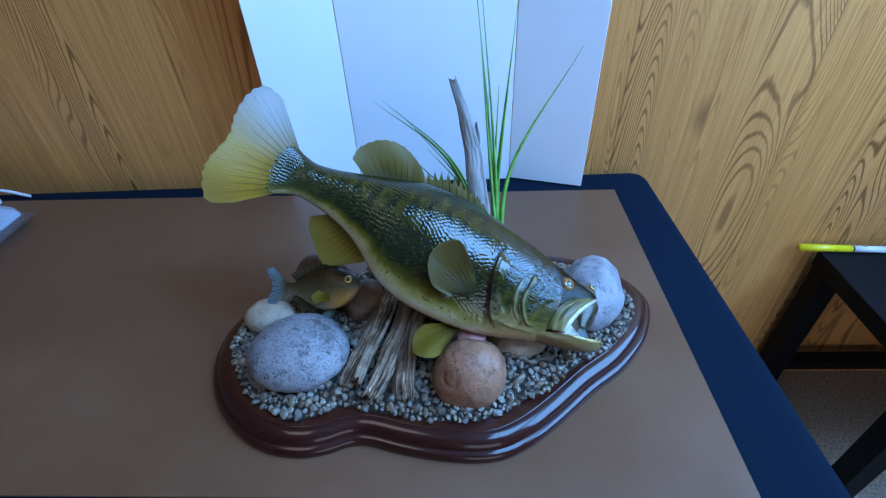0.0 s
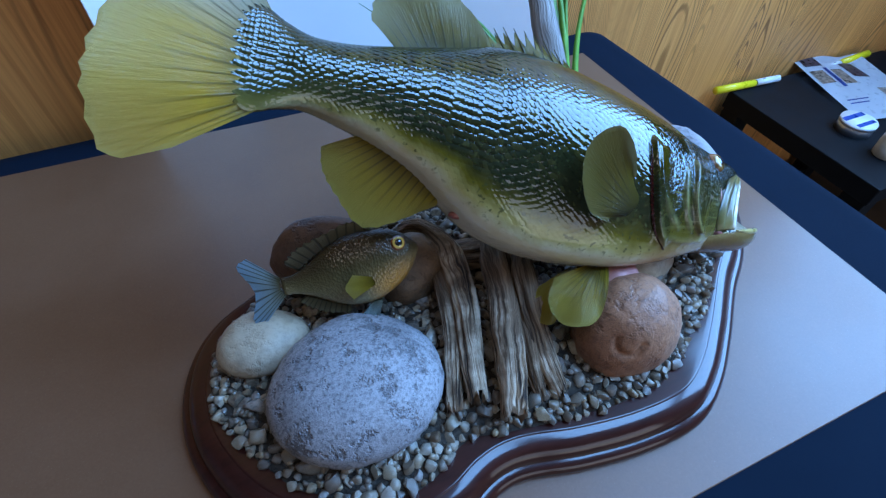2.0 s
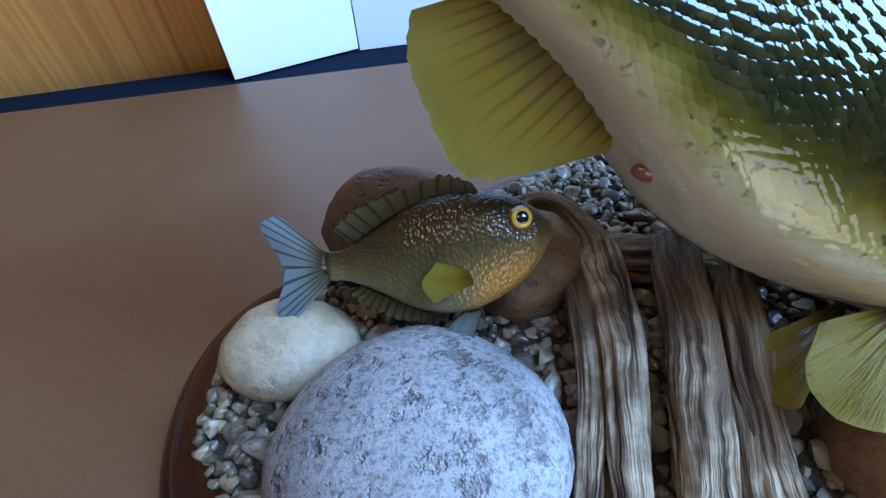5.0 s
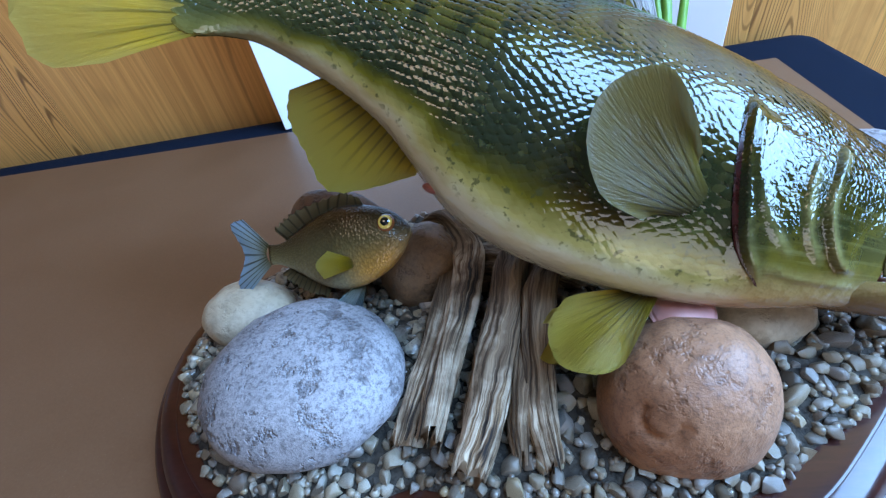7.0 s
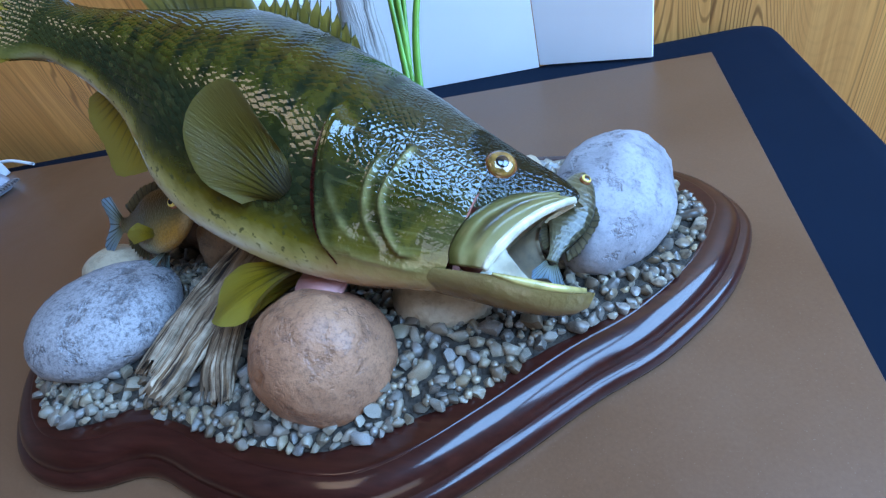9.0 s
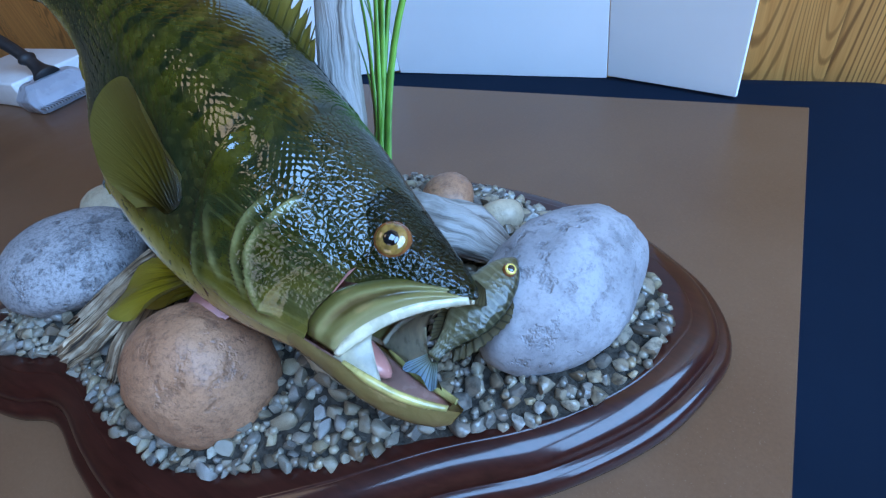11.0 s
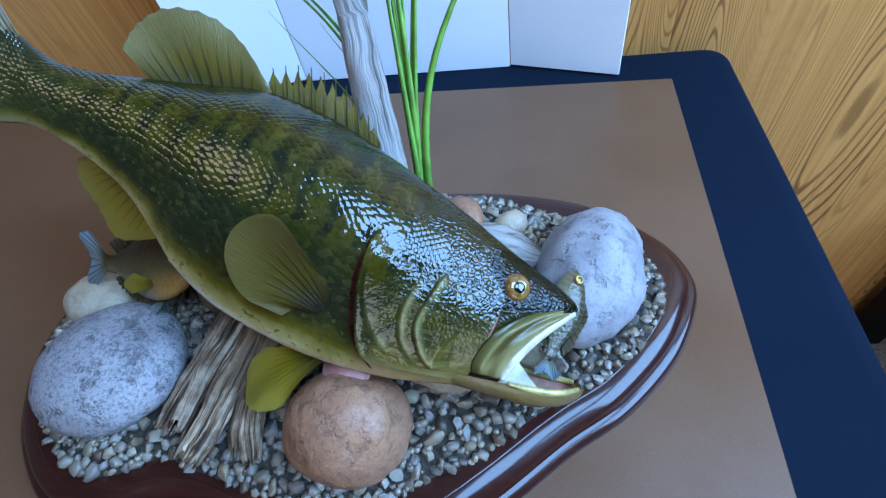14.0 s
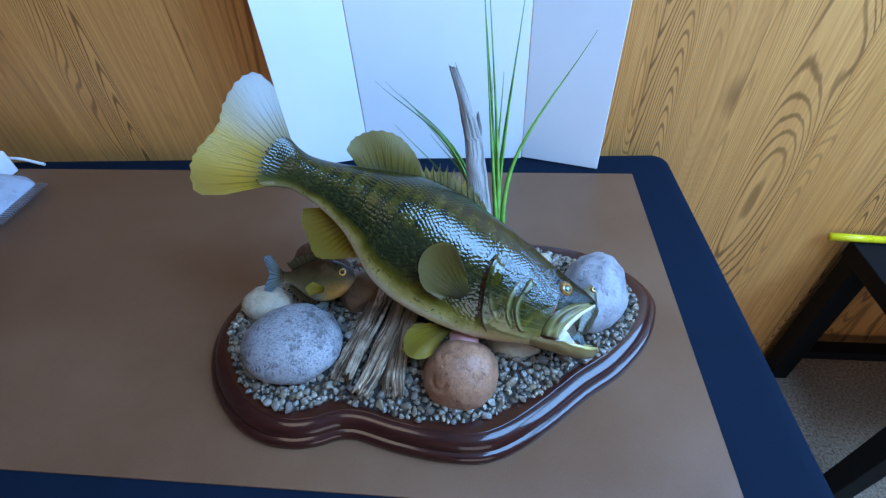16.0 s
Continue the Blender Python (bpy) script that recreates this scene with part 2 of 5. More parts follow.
def bass_skin(name, scaly):
    """uv.x: metres along the fish from the tail root, uv.y: 0 belly to 1 back."""
    k = Mat(name, 0.36, coat=1.0, spec=0.0)
    k.b.inputs["Coat Roughness"].default_value = 0.05
    k.b.inputs["Coat IOR"].default_value = 1.62
    uv = k.coords("UV")
    sep = k.node("SeparateXYZ", Vector=uv)
    x, y = sep.outputs[0], sep.outputs[1]
    v = k.coords()
    wob = k.math("MULTIPLY", k.math("SUBTRACT", k.noise(v, 30.0, 3.0), 0.5), 0.16)
    yy = k.math("ADD", y, wob)
    col = k.ramp(yy, [(0.0, (0.54, 0.46, 0.34)), (0.11, (0.56, 0.49, 0.31)), (0.18, (0.36, 0.29, 0.09)), (0.25, (0.110, 0.085, 0.008)),
                      (0.34, (0.022, 0.018, 0.0018)), (0.53, (0.036, 0.030, 0.0018)), (0.66, (0.026, 0.024, 0.0015)), (0.82, (0.008, 0.010, 0.0012)), (1.0, (0.004, 0.006, 0.002))])
    speckle = k.ramp(k.noise(v, 120.0, 4.0, 0.7), [(0.42, 0.0), (0.66, 1.0)])
    col = k.mix(k.math("MULTIPLY", speckle, k.ramp(y, [(0.36, 0.0), (0.48, 0.8), (0.84, 0.8), (0.96, 0.3)])), col, (0.060, 0.049, 0.006))
    blotch = k.ramp(k.noise(v, 48.0, 4.0, 0.65), [(0.46, 0.0), (0.60, 1.0)])
    col = k.mix(k.math("MULTIPLY", blotch, k.ramp(y, [(0.32, 0.0), (0.48, 0.45)])), col, (0.008, 0.010, 0.003))
    bars = k.math("SINE", k.math("ADD", k.math("MULTIPLY", x, 140.0), k.math("MULTIPLY", k.noise(v, 34.0, 4.0, 0.6), 6.0)))
    bars = k.math("MULTIPLY", k.math("MULTIPLY", k.ramp(bars, [(0.25, 0.0), (0.85, 1.0)]), k.ramp(k.noise(v, 80.0, 3.0, 0.7), [(0.34, 0.35), (0.56, 1.0)])), k.ramp(y, [(0.46, 0.0), (0.56, 1.0), (0.84, 1.0), (0.96, 0.2)]))
    col = k.mix(k.math("MULTIPLY", bars, 0.95), col, (0.005, 0.009, 0.003))
    band = k.math("MULTIPLY", k.ramp(yy, [(0.25, 0.0), (0.33, 1.0), (0.46, 1.0), (0.55, 0.0)]), k.ramp(k.noise(v, 42.0, 3.0), [(0.28, 0.45), (0.48, 1.0)]))
    col = k.mix(band, col, (0.014, 0.017, 0.006))
    dots = k.math("MULTIPLY", k.ramp(k.noise(v, 210.0, 2.0, 0.5), [(0.60, 0.0), (0.68, 1.0)]), k.ramp(y, [(0.10, 0.0), (0.18, 0.8), (0.36, 0.8), (0.5, 0.15)]))
    col = k.mix(dots, col, (0.05, 0.05, 0.016))
    root = k.ramp(x, [(0.0, 1.0), (0.16, 0.0)])
    col = k.mix(root, col, k.ramp(yy, [(0.0, (0.16, 0.13, 0.03)), (0.3, (0.035, 0.034, 0.008)), (1.0, (0.010, 0.013, 0.005))]))
    head = k.ramp(x, [(0.555, 0.0), (0.60, 1.0)])
    hc = k.ramp(yy, [(0.0, (0.40, 0.22, 0.14)), (0.14, (0.36, 0.235, 0.085)), (0.28, (0.095, 0.074, 0.010)), (0.46, (0.028, 0.026, 0.0025)), (0.62, (0.010, 0.012, 0.0012)), (1.0, (0.006, 0.010, 0.003))])
    hc = k.mix(k.math("MULTIPLY", k.ramp(k.noise(v, 70.0, 4.0, 0.68), [(0.42, 0.0), (0.56, 0.88)]), k.ramp(y, [(0.20, 0.0), (0.36, 1.0)])), hc, (0.016, 0.020, 0.006))
    muzzle = k.math("MULTIPLY", k.ramp(x, [(0.655, 0.0), (0.70, 1.0)]), k.ramp(yy, [(0.40, 1.0), (0.56, 0.0)]))
    hc = k.mix(k.math("MULTIPLY", muzzle, 0.12), hc, (0.36, 0.30, 0.09))
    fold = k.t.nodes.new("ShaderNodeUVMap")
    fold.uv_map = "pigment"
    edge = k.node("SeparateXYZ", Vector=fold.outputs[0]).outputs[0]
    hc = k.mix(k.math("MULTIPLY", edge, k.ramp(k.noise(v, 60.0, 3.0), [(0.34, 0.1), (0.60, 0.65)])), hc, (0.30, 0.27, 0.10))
    streak = k.ramp(k.noise(k.coords("UV", scale=(9, 60, 1)), 1.0, 3.0), [(0.52, 0.0), (0.66, 0.18)])
    hc = k.mix(k.math("MULTIPLY", streak, k.ramp(yy, [(0.5, 1.0), (0.66, 0.0)])), hc, (0.28, 0.25, 0.09))
    col = k.mix(head, col, hc)
    if scaly:
        geo = k.node("NewGeometry")
        r = geo.outputs["Random Per Island"]
        col = k.mix(k.math("MULTIPLY", k.ramp(r, [(0.55, 0.0), (1.0, 0.06)]), k.ramp(y, [(0.2, 0.5), (0.4, 1.0), (0.75, 1.0), (0.95, 0.1)])), col, (0.30, 0.23, 0.06))
        k.rough(k.ramp(r, [(0.0, 0.32), (1.0, 0.42)]))
    k.base(col)
    if scaly:
        k.bump(k.noise(v, 330.0, 3.0, 0.6), 0.25, 0.0006)
    else:
        plates = k.node("TexVoronoi", Vector=v, Scale=330.0)
        plates.feature = "DISTANCE_TO_EDGE"
        cell = k.math("MULTIPLY", k.ramp(plates.outputs["Distance"], [(0.0, 0.0), (0.12, 0.40), (0.34, 0.90), (0.60, 1.0)], "B_SPLINE"), k.math("MULTIPLY", head, k.ramp(y, [(0.34, 0.0), (0.54, 1.0), (0.86, 1.0), (0.95, 0.4)])))
        k.bump(k.math("ADD", k.math("MULTIPLY", cell, 0.42), k.math("MULTIPLY", k.noise(v, 110.0, 3.0, 0.55), 1.2)), 0.62, 0.0014)
        k.glaze()
    return k.m


def maxilla_mat():
    """uv.y: 0 at the lip, 1 at the cheek."""
    k = Mat("ridged_lip_plate_skin", 0.3, coat=0.8)
    y = k.node("SeparateXYZ", Vector=k.coords("UV")).outputs[1]
    v = k.coords()
    yy = k.math("ADD", y, k.math("MULTIPLY", k.math("SUBTRACT", k.noise(v, 90.0, 3.0), 0.5), 0.14))
    c = k.ramp(yy, [(0.0, (0.60, 0.54, 0.36)), (0.14, (0.50, 0.44, 0.20)), (0.36, (0.36, 0.30, 0.10)), (0.68, (0.40, 0.35, 0.13)), (0.86, (0.20, 0.17, 0.04)), (1.0, (0.07, 0.065, 0.012))])
    x = k.node("SeparateXYZ", Vector=k.coords("UV")).outputs[0]
    crease = k.math("MULTIPLY", k.ramp(x, [(0.22, 0.0), (0.40, 1.0), (0.72, 1.0), (0.86, 0.0)]), k.ramp(yy, [(0.38, 0.0), (0.50, 0.9), (0.60, 0.9), (0.70, 0.0)]))
    c = k.mix(crease, c, (0.11, 0.07, 0.012))
    k.base(c).bump(k.noise(v, 130.0, 3.0), 0.4, 0.001)
    return k.m


def fin_mat(name, root, mid, edge, rays=26, clear=0.35, upper=None, reach=0.75):
    """uv.x: across the fin from ray to ray, uv.y: 0 root to 1 rim."""
    k = Mat(name, 0.40, coat=0.6, spec=0.2)
    k.b.inputs["Coat Roughness"].default_value = 0.12
    k.b.inputs["Coat IOR"].default_value = 1.42
    sep = k.node("SeparateXYZ", Vector=k.coords("UV"))
    x, y = sep.outputs[0], sep.outputs[1]
    v = k.coords()
    c = k.ramp(k.math("ADD", y, k.math("MULTIPLY", k.math("SUBTRACT", k.noise(v, 40.0), 0.5), 0.35)), [(0.0, root), (0.4, mid), (1.0, edge)])
    line = k.math("SINE", k.math("MULTIPLY", x, 6.2832 * rays))
    line = k.math("MULTIPLY", k.ramp(line, [(0.55, 0.0), (0.95, 1.0)]), k.ramp(y, [(0.0, 0.85), (reach * 0.53, 0.45), (reach, 0.0)] if reach < 1 else [(0.0, 1.0), (1.0, 0.75)]))
    if upper:
        c = k.mix(k.math("MULTIPLY", k.ramp(x, [(0.22, 0.92), (0.52, 0.0)]), k.ramp(y, [(0.10, 0.2), (0.55, 1.0)])), c, upper)
    c = k.mix(line, c, tuple(f * 0.30 for f in root))
    k.base(c)
    k.bump(k.math("ADD", line, k.math("MULTIPLY", k.noise(k.coords("UV", scale=(90, 5, 1)), 1.0, 3.0), 1.0)), 0.6, 0.0012)
    k.glaze()
    tr = k.node("BsdfTranslucent", Color=k.mix(0.3, c, (0.9, 0.85, 0.5)))
    mx = k.node("MixShader", Fac=clear)
    out = k.t.nodes["Material Output"]
    k.t.links.new(k.b.outputs[0], mx.inputs[1])
    k.t.links.new(tr.outputs[0], mx.inputs[2])
    k.t.links.new(mx.outputs[0], out.inputs["Surface"])
    return k.m


def panfish_skin():
    k = Mat("panfish_skin", 0.32, coat=0.55, spec=0.2)
    sep = k.node("SeparateXYZ", Vector=k.coords("UV"))
    x, y = sep.outputs[0], sep.outputs[1]
    v = k.coords()
    yy = k.math("ADD", y, k.math("MULTIPLY", k.math("SUBTRACT", k.noise(v, 60.0), 0.5), 0.2))
    c = k.ramp(yy, [(0.0, (0.28, 0.23, 0.12)), (0.25, (0.20, 0.16, 0.075)), (0.5, (0.10, 0.074, 0.026)), (0.72, (0.042, 0.026, 0.008)), (1.0, (0.018, 0.012, 0.005))])
    breast = k.math("MULTIPLY", k.ramp(x, [(0.55, 0.0), (0.72, 1.0), (0.86, 1.0), (0.97, 0.2)]), k.ramp(y, [(0.25, 1.0), (0.5, 0.0)]))
    c = k.mix(k.math("MULTIPLY", breast, 0.8), c, (0.46, 0.21, 0.02))
    vor = k.node("TexVoronoi", Vector=k.coords("UV", scale=(64, 34, 1)), Scale=1.0)
    c = k.mix(k.ramp(vor.outputs["Distance"], [(0.30, 0.0), (0.7, 0.30)]), c, (0.045, 0.034, 0.014))
    k.base(c).bump(vor.outputs["Distance"], 0.45, 0.0009)
    k.glaze()
    k.b.inputs["Metallic"].default_value = 0.15
    k.b.inputs["Coat IOR"].default_value = 1.6
    return k.m


def minnow_skin():
    k = Mat("minnow_skin", 0.32, coat=0.35, spec=0.3)
    sep = k.node("SeparateXYZ", Vector=k.coords("UV"))
    x, y = sep.outputs[0], sep.outputs[1]
    c = k.ramp(y, [(0.0, (0.15, 0.125, 0.07)), (0.45, (0.085, 0.066, 0.026)), (0.8, (0.035, 0.030, 0.012)), (1.0, (0.02, 0.02, 0.010))])
    bars = k.math("SINE", k.math("ADD", k.math("MULTIPLY", x, 92.0), k.math("MULTIPLY", k.noise(k.coords(), 90.0), 5.0)))
    c = k.mix(k.math("MULTIPLY", k.ramp(bars, [(0.3, 0.0), (0.9, 1.0)]), 0.34), c, (0.22, 0.19, 0.11))
    vor = k.node("TexVoronoi", Vector=k.coords("UV", scale=(30, 12, 1)), Scale=1.0)
    k.base(c).bump(vor.outputs["Distance"], 0.5, 0.0006)
    k.glaze()
    return k.m


M_WALL = wood_panel()
# Unseen walls, coloured dark so the fish mirrors less of them.
M_DIMWALL = plain("darkened_unseen_wall", (0.14, 0.075, 0.035), 0.5, vary=0.3, scale=9)
M_CARPET = carpet()
M_CLOTH = cloth()
M_BOARD = hardboard()
M_FOAM = plain("white_foam_board", (0.89, 0.90, 0.91), 0.55, vary=0.015, scale=12)
M_LACQ = lacquer()
# Unseen ceiling's colour is held far below white to cut bounced light.
M_PAINT = plain("darkened_ceiling_paint", (0.20, 0.19, 0.175), 0.8, vary=0.03, scale=8)
M_GLASSFRAME = plain("white_window_frame", (0.75, 0.75, 0.74), 0.45, vary=0.03)
M_BLACK = plain("black_painted_wood", (0.005, 0.005, 0.006), 0.55, vary=0.3, scale=30, spec=0.15)
M_GREY = stone("grey_granite", (0.36, 0.345, 0.35), (0.255, 0.245, 0.25), (0.035, 0.032, 0.038), 330.0, 0.74, (0.15, 0.135, 0.13), pits=0.9, stainy=0.40)
M_PINK = stone("pinkish_tan_stone", (0.40, 0.195, 0.105), (0.30, 0.14, 0.075), (0.07, 0.035, 0.025), 210.0, 0.55, (0.19, 0.105, 0.065), 0.45, pits=0.25, stainy=0.30)
M_BLUE = stone("pale_weathered_stone", (0.35, 0.335, 0.345), (0.25, 0.24, 0.25), (0.06, 0.057, 0.062), 140.0, 0.32, (0.15, 0.14, 0.15), 0.65, 0.5, 0.30)
M_CREAM = stone("cream_stone", (0.48, 0.40, 0.29), (0.40, 0.31, 0.20), (0.16, 0.14, 0.10), 90.0, 0.36, (0.24, 0.16, 0.09), 0.45, 0.15, 0.20)
M_BROWN = stone("dark_brown_stone", (0.17, 0.09, 0.05), (0.12, 0.065, 0.04), (0.035, 0.025, 0.02), 150.0, 0.5, (0.07, 0.05, 0.035), 0.5)
M_OCHRE = stone("brown_ochre_stone", (0.22, 0.13, 0.065), (0.15, 0.085, 0.045), (0.05, 0.03, 0.02), 130.0, 0.5, (0.09, 0.06, 0.04), 0.5)
M_PEB = pebbles_mat()
M_GRIT = grit_mat()
M_DRIFT = drift_mat("brown_driftwood", (0.52, 0.41, 0.29), (0.20, 0.115, 0.055), (0.014, 0.009, 0.006), 0.54)
M_DRIFTG = drift_mat("grey_driftwood", (0.34, 0.315, 0.29), (0.23, 0.205, 0.18), (0.085, 0.070, 0.060), 0.72)
M_SKIN = bass_skin("bass_skin", False)
M_SCALE = bass_skin("bass_scales", True)
M_FIN = fin_mat("olive_yellow_fin", (0.17, 0.110, 0.005), (0.41, 0.280, 0.010), (0.40, 0.310, 0.05), 14)
M_PECT = fin_mat("translucent_brown_fin", (0.060, 0.042, 0.004), (0.155, 0.108, 0.009), (0.19, 0.140, 0.030), 13, 0.26)
M_SOFT = fin_mat("mottled_back_fin", (0.06, 0.050, 0.006), (0.21, 0.150, 0.012), (0.36, 0.30, 0.12), 12, 0.35)
M_TAIL = fin_mat("tail_fin", (0.18, 0.12, 0.012), (0.58, 0.37, 0.025), (0.60, 0.43, 0.10), 17, 0.28, (0.62, 0.64, 0.64))
M_DORSAL = fin_mat("dorsal_fin", (0.07, 0.055, 0.005), (0.24, 0.175, 0.02), (0.34, 0.26, 0.05), 11)
M_SMALLFIN = fin_mat("small_brown_fin", (0.07, 0.05, 0.02), (0.12, 0.085, 0.035), (0.20, 0.16, 0.08), 10, 0.25, reach=1.5)
M_BLUEFIN = fin_mat("blue_grey_fin", (0.20, 0.17, 0.07), (0.36, 0.42, 0.40), (0.30, 0.42, 0.52), 11, 0.25, reach=1.5)
M_PAN = panfish_skin()
M_MINNOW = minnow_skin()
M_PALE = plain("pale_jaw_skin", (0.42, 0.34, 0.11), 0.28, coat=0.7, vary=0.5, scale=80)
M_MAXILLA = maxilla_mat()
M_RIM = plain("whitish_lip_skin", (0.62, 0.56, 0.40), 0.28, coat=0.6, vary=0.3, scale=90)
M_YIRIS = plain("bright_yellow_iris", (0.75, 0.55, 0.12), 0.10, coat=1.0, vary=0.2, scale=300)
M_MOUTH = plain("pale_mouth_lining", (0.60, 0.33, 0.26), 0.25, coat=0.6, vary=0.25, scale=50)
M_RED = plain("wet_red_gill", (0.06, 0.008, 0.006), 0.25, coat=0.5, vary=0.4, scale=90)
M_TONGUE = plain("pink_tongue", (0.50, 0.20, 0.16), 0.25, coat=0.6, vary=0.25, scale=70)
M_VENT = plain("red_vent_skin", (0.22, 0.06, 0.04), 0.3, coat=0.6, vary=0.3, scale=150)
M_PAD = plain("pink_putty", (0.50, 0.22, 0.19), 0.45, vary=0.15, scale=120)
M_PUPIL = plain("black_glass", (0.003, 0.003, 0.004), 0.05, coat=1.0)
M_IRIS = plain("gold_iris", (0.24, 0.13, 0.03), 0.10, metal=0.1, coat=1.0, vary=0.45, scale=330)
M_IRISRED = plain("reddish_eye_ring", (0.20, 0.065, 0.02), 0.10, coat=1.0, vary=0.4, scale=200)
M_GRASS = plain("green_reed_blade", (0.14, 0.30, 0.035), 0.38, vary=0.4, scale=40)
M_GREYP = plain("grey_plastic", (0.33, 0.36, 0.42), 0.28, vary=0.12, scale=30)
M_YEL = plain("yellow_plastic", (0.80, 0.66, 0.01), 0.30, vary=0.04)
M_WHT = plain("white_plastic", (0.75, 0.76, 0.77), 0.35, vary=0.04)
M_PAPER = plain("glossy_white_paper", (0.72, 0.73, 0.76), 0.30, vary=0.03)
M_INKA = plain("dark_printed_picture", (0.10, 0.07, 0.08), 0.3, vary=0.8, scale=90)
M_INKB = plain("blue_print", (0.03, 0.07, 0.30), 0.3, vary=0.3, scale=50)
M_INKC = plain("tan_printed_picture", (0.36, 0.27, 0.20), 0.3, vary=0.8, scale=110)
M_STEEL = plain("brushed_steel", (0.50, 0.52, 0.55), 0.32, metal=0.9, vary=0.1, scale=40)
M_RUBBER = plain("black_rubber", (0.018, 0.018, 0.02), 0.5, vary=0.3)
M_CLEAR = plain("cloudy_clear_plastic", (0.62, 0.60, 0.55), 0.25, vary=0.15)

# ---- mesh helpers ----


def link(name, bm, mat, parent=None, label="", smooth=True):
    me = bpy.data.meshes.new(name)
    bm.to_mesh(me)
    bm.free()
    for m in (mat if isinstance(mat, (list, tuple)) else [mat]):
        me.materials.append(m)
    if smooth:
        me.shade_smooth()
    ob = new(name, me)
    if parent is not None:
        ob.parent = parent
    if label:
        ob["label"] = label
    return ob


def part(name, bm, mat, parent, label="", smooth=True):
    return link(name, bm, mat, parent, label, smooth)


def thing(name, label, category, m=None, group="", kind=""):
    ob = new(name)
    ob.empty_display_size = 0.02
    if m is not None:
        ob.matrix_world = m
    return tagged(ob, label, category, group, kind)


def box(bm, lo, hi, bevel=0.0, seg=2):
    size = [b - a for a, b in zip(lo, hi)]
    mid = [(a + b) / 2 for a, b in zip(lo, hi)]
    r = bmesh.ops.create_cube(bm, size=1.0, matrix=Matrix.Translation(mid) @ Matrix.Diagonal((*size, 1)))
    if bevel:
        edges = list({e for v in r["verts"] for e in v.link_edges})
        bmesh.ops.bevel(bm, geom=edges, offset=bevel, segments=seg, affect="EDGES", profile=0.6)
    return bm


def cyl(bm, p, q, r0, r1=None, seg=20):
    p, q = Vector(p), Vector(q)
    d = q - p
    m = Matrix.Translation((p + q) / 2) @ d.to_track_quat("Z", "Y").to_matrix().to_4x4()
    bmesh.ops.create_cone(bm, cap_ends=True, segments=seg, radius1=r0, radius2=r0 if r1 is None else r1, depth=d.length, matrix=m)
    return bm


def spline(x, xs, ys):
    """Smooth curve through the knots (xs rising)."""
    xs, ys = list(xs), list(ys)
    if x <= xs[0]:
        return ys[0]
    if x >= xs[-1]:
        return ys[-1]
    i = max(j for j in range(len(xs) - 1) if xs[j] <= x)

    def slope(j):
        if j == 0:
            return (ys[1] - ys[0]) / (xs[1] - xs[0])
        if j == len(xs) - 1:
            return (ys[-1] - ys[-2]) / (xs[-1] - xs[-2])
        return (ys[j + 1] - ys[j - 1]) / (xs[j + 1] - xs[j - 1])
    h = xs[i + 1] - xs[i]
    t = (x - xs[i]) / h
    a, b = slope(i) * h, slope(i + 1) * h
    return (2 * t**3 - 3 * t**2 + 1) * ys[i] + (t**3 - 2 * t**2 + t) * a + (3 * t**2 - 2 * t**3) * ys[i + 1] + (t**3 - t**2) * b


def along(points, t):
    """Point at t (0 to 1) on a smooth line through the points."""
    n = len(points)
    ks = [i / (n - 1) for i in range(n)]
    return Vector([spline(t, ks, [p[c] for p in points]) for c in range(len(points[0]))])


def grid(bm, rows, uvs=None, closed=False):
    """Quads between rows of points; returns the vertices."""
    vs = [[bm.verts.new(p) for p in row] for row in rows]
    layer = bm.loops.layers.uv.verify() if uvs else None
    nx = len(rows[0])
    for i in range(len(rows) - 1):
        for j in range(nx if closed else nx - 1):
            k = (j + 1) % nx
            ids = ((i, j), (i, k), (i + 1, k), (i + 1, j))
            f = bm.faces.new([vs[a][b] for a, b in ids])
            if uvs:
                for loop, (a, b) in zip(f.loops, ids):
                    loop[layer].uv = uvs[a][b]
    return vs


def resample(pts, n):
    """n points evenly spaced on a closed smooth outline."""
    m = len(pts)
    dense = []
    for i in range(m):
        p0, p1, p2, p3 = [Vector(pts[(i + k) % m]) for k in (-1, 0, 1, 2)]
        for s in range(20):
            t = s / 20
            dense.append(0.5 * ((2 * p1) + (p2 - p0) * t + (2 * p0 - 5 * p1 + 4 * p2 - p3) * t * t + (3 * p1 - p0 - 3 * p2 + p3) * t**3))
    d = [0.0]
    for i in range(len(dense)):
        d.append(d[-1] + (dense[(i + 1) % len(dense)] - dense[i]).length)
    out = []
    j = 0
    for i in range(n):
        s = d[-1] * i / n
        while d[j + 1] < s:
            j += 1
        f = (s - d[j]) / max(1e-9, d[j + 1] - d[j])
        out.append(dense[j].lerp(dense[(j + 1) % len(dense)], f))
    return out


def inset(pts, dist):
    """The closed outline moved inwards (counter-clockwise outline)."""
    n = len(pts)
    out = []
    for i in range(n):
        t = (pts[(i + 1) % n] - pts[i - 1]).normalized()
        out.append(pts[i] + Vector((-t.y, t.x)) * dist)
    return out


def inside(p, poly):
    hit = False
    j = len(poly) - 1
    for i in range(len(poly)):
        a, b = poly[i], poly[j]
        if (a[1] > p[1]) != (b[1] > p[1]) and p[0] < (b[0] - a[0]) * (p[1] - a[1]) / (b[1] - a[1]) + a[0]:
            hit = not hit
        j = i
    return hit

# ---- room ----
TOP = 0.749            # cloth on the table
BOARD = 0.752          # upper face of the hardboard


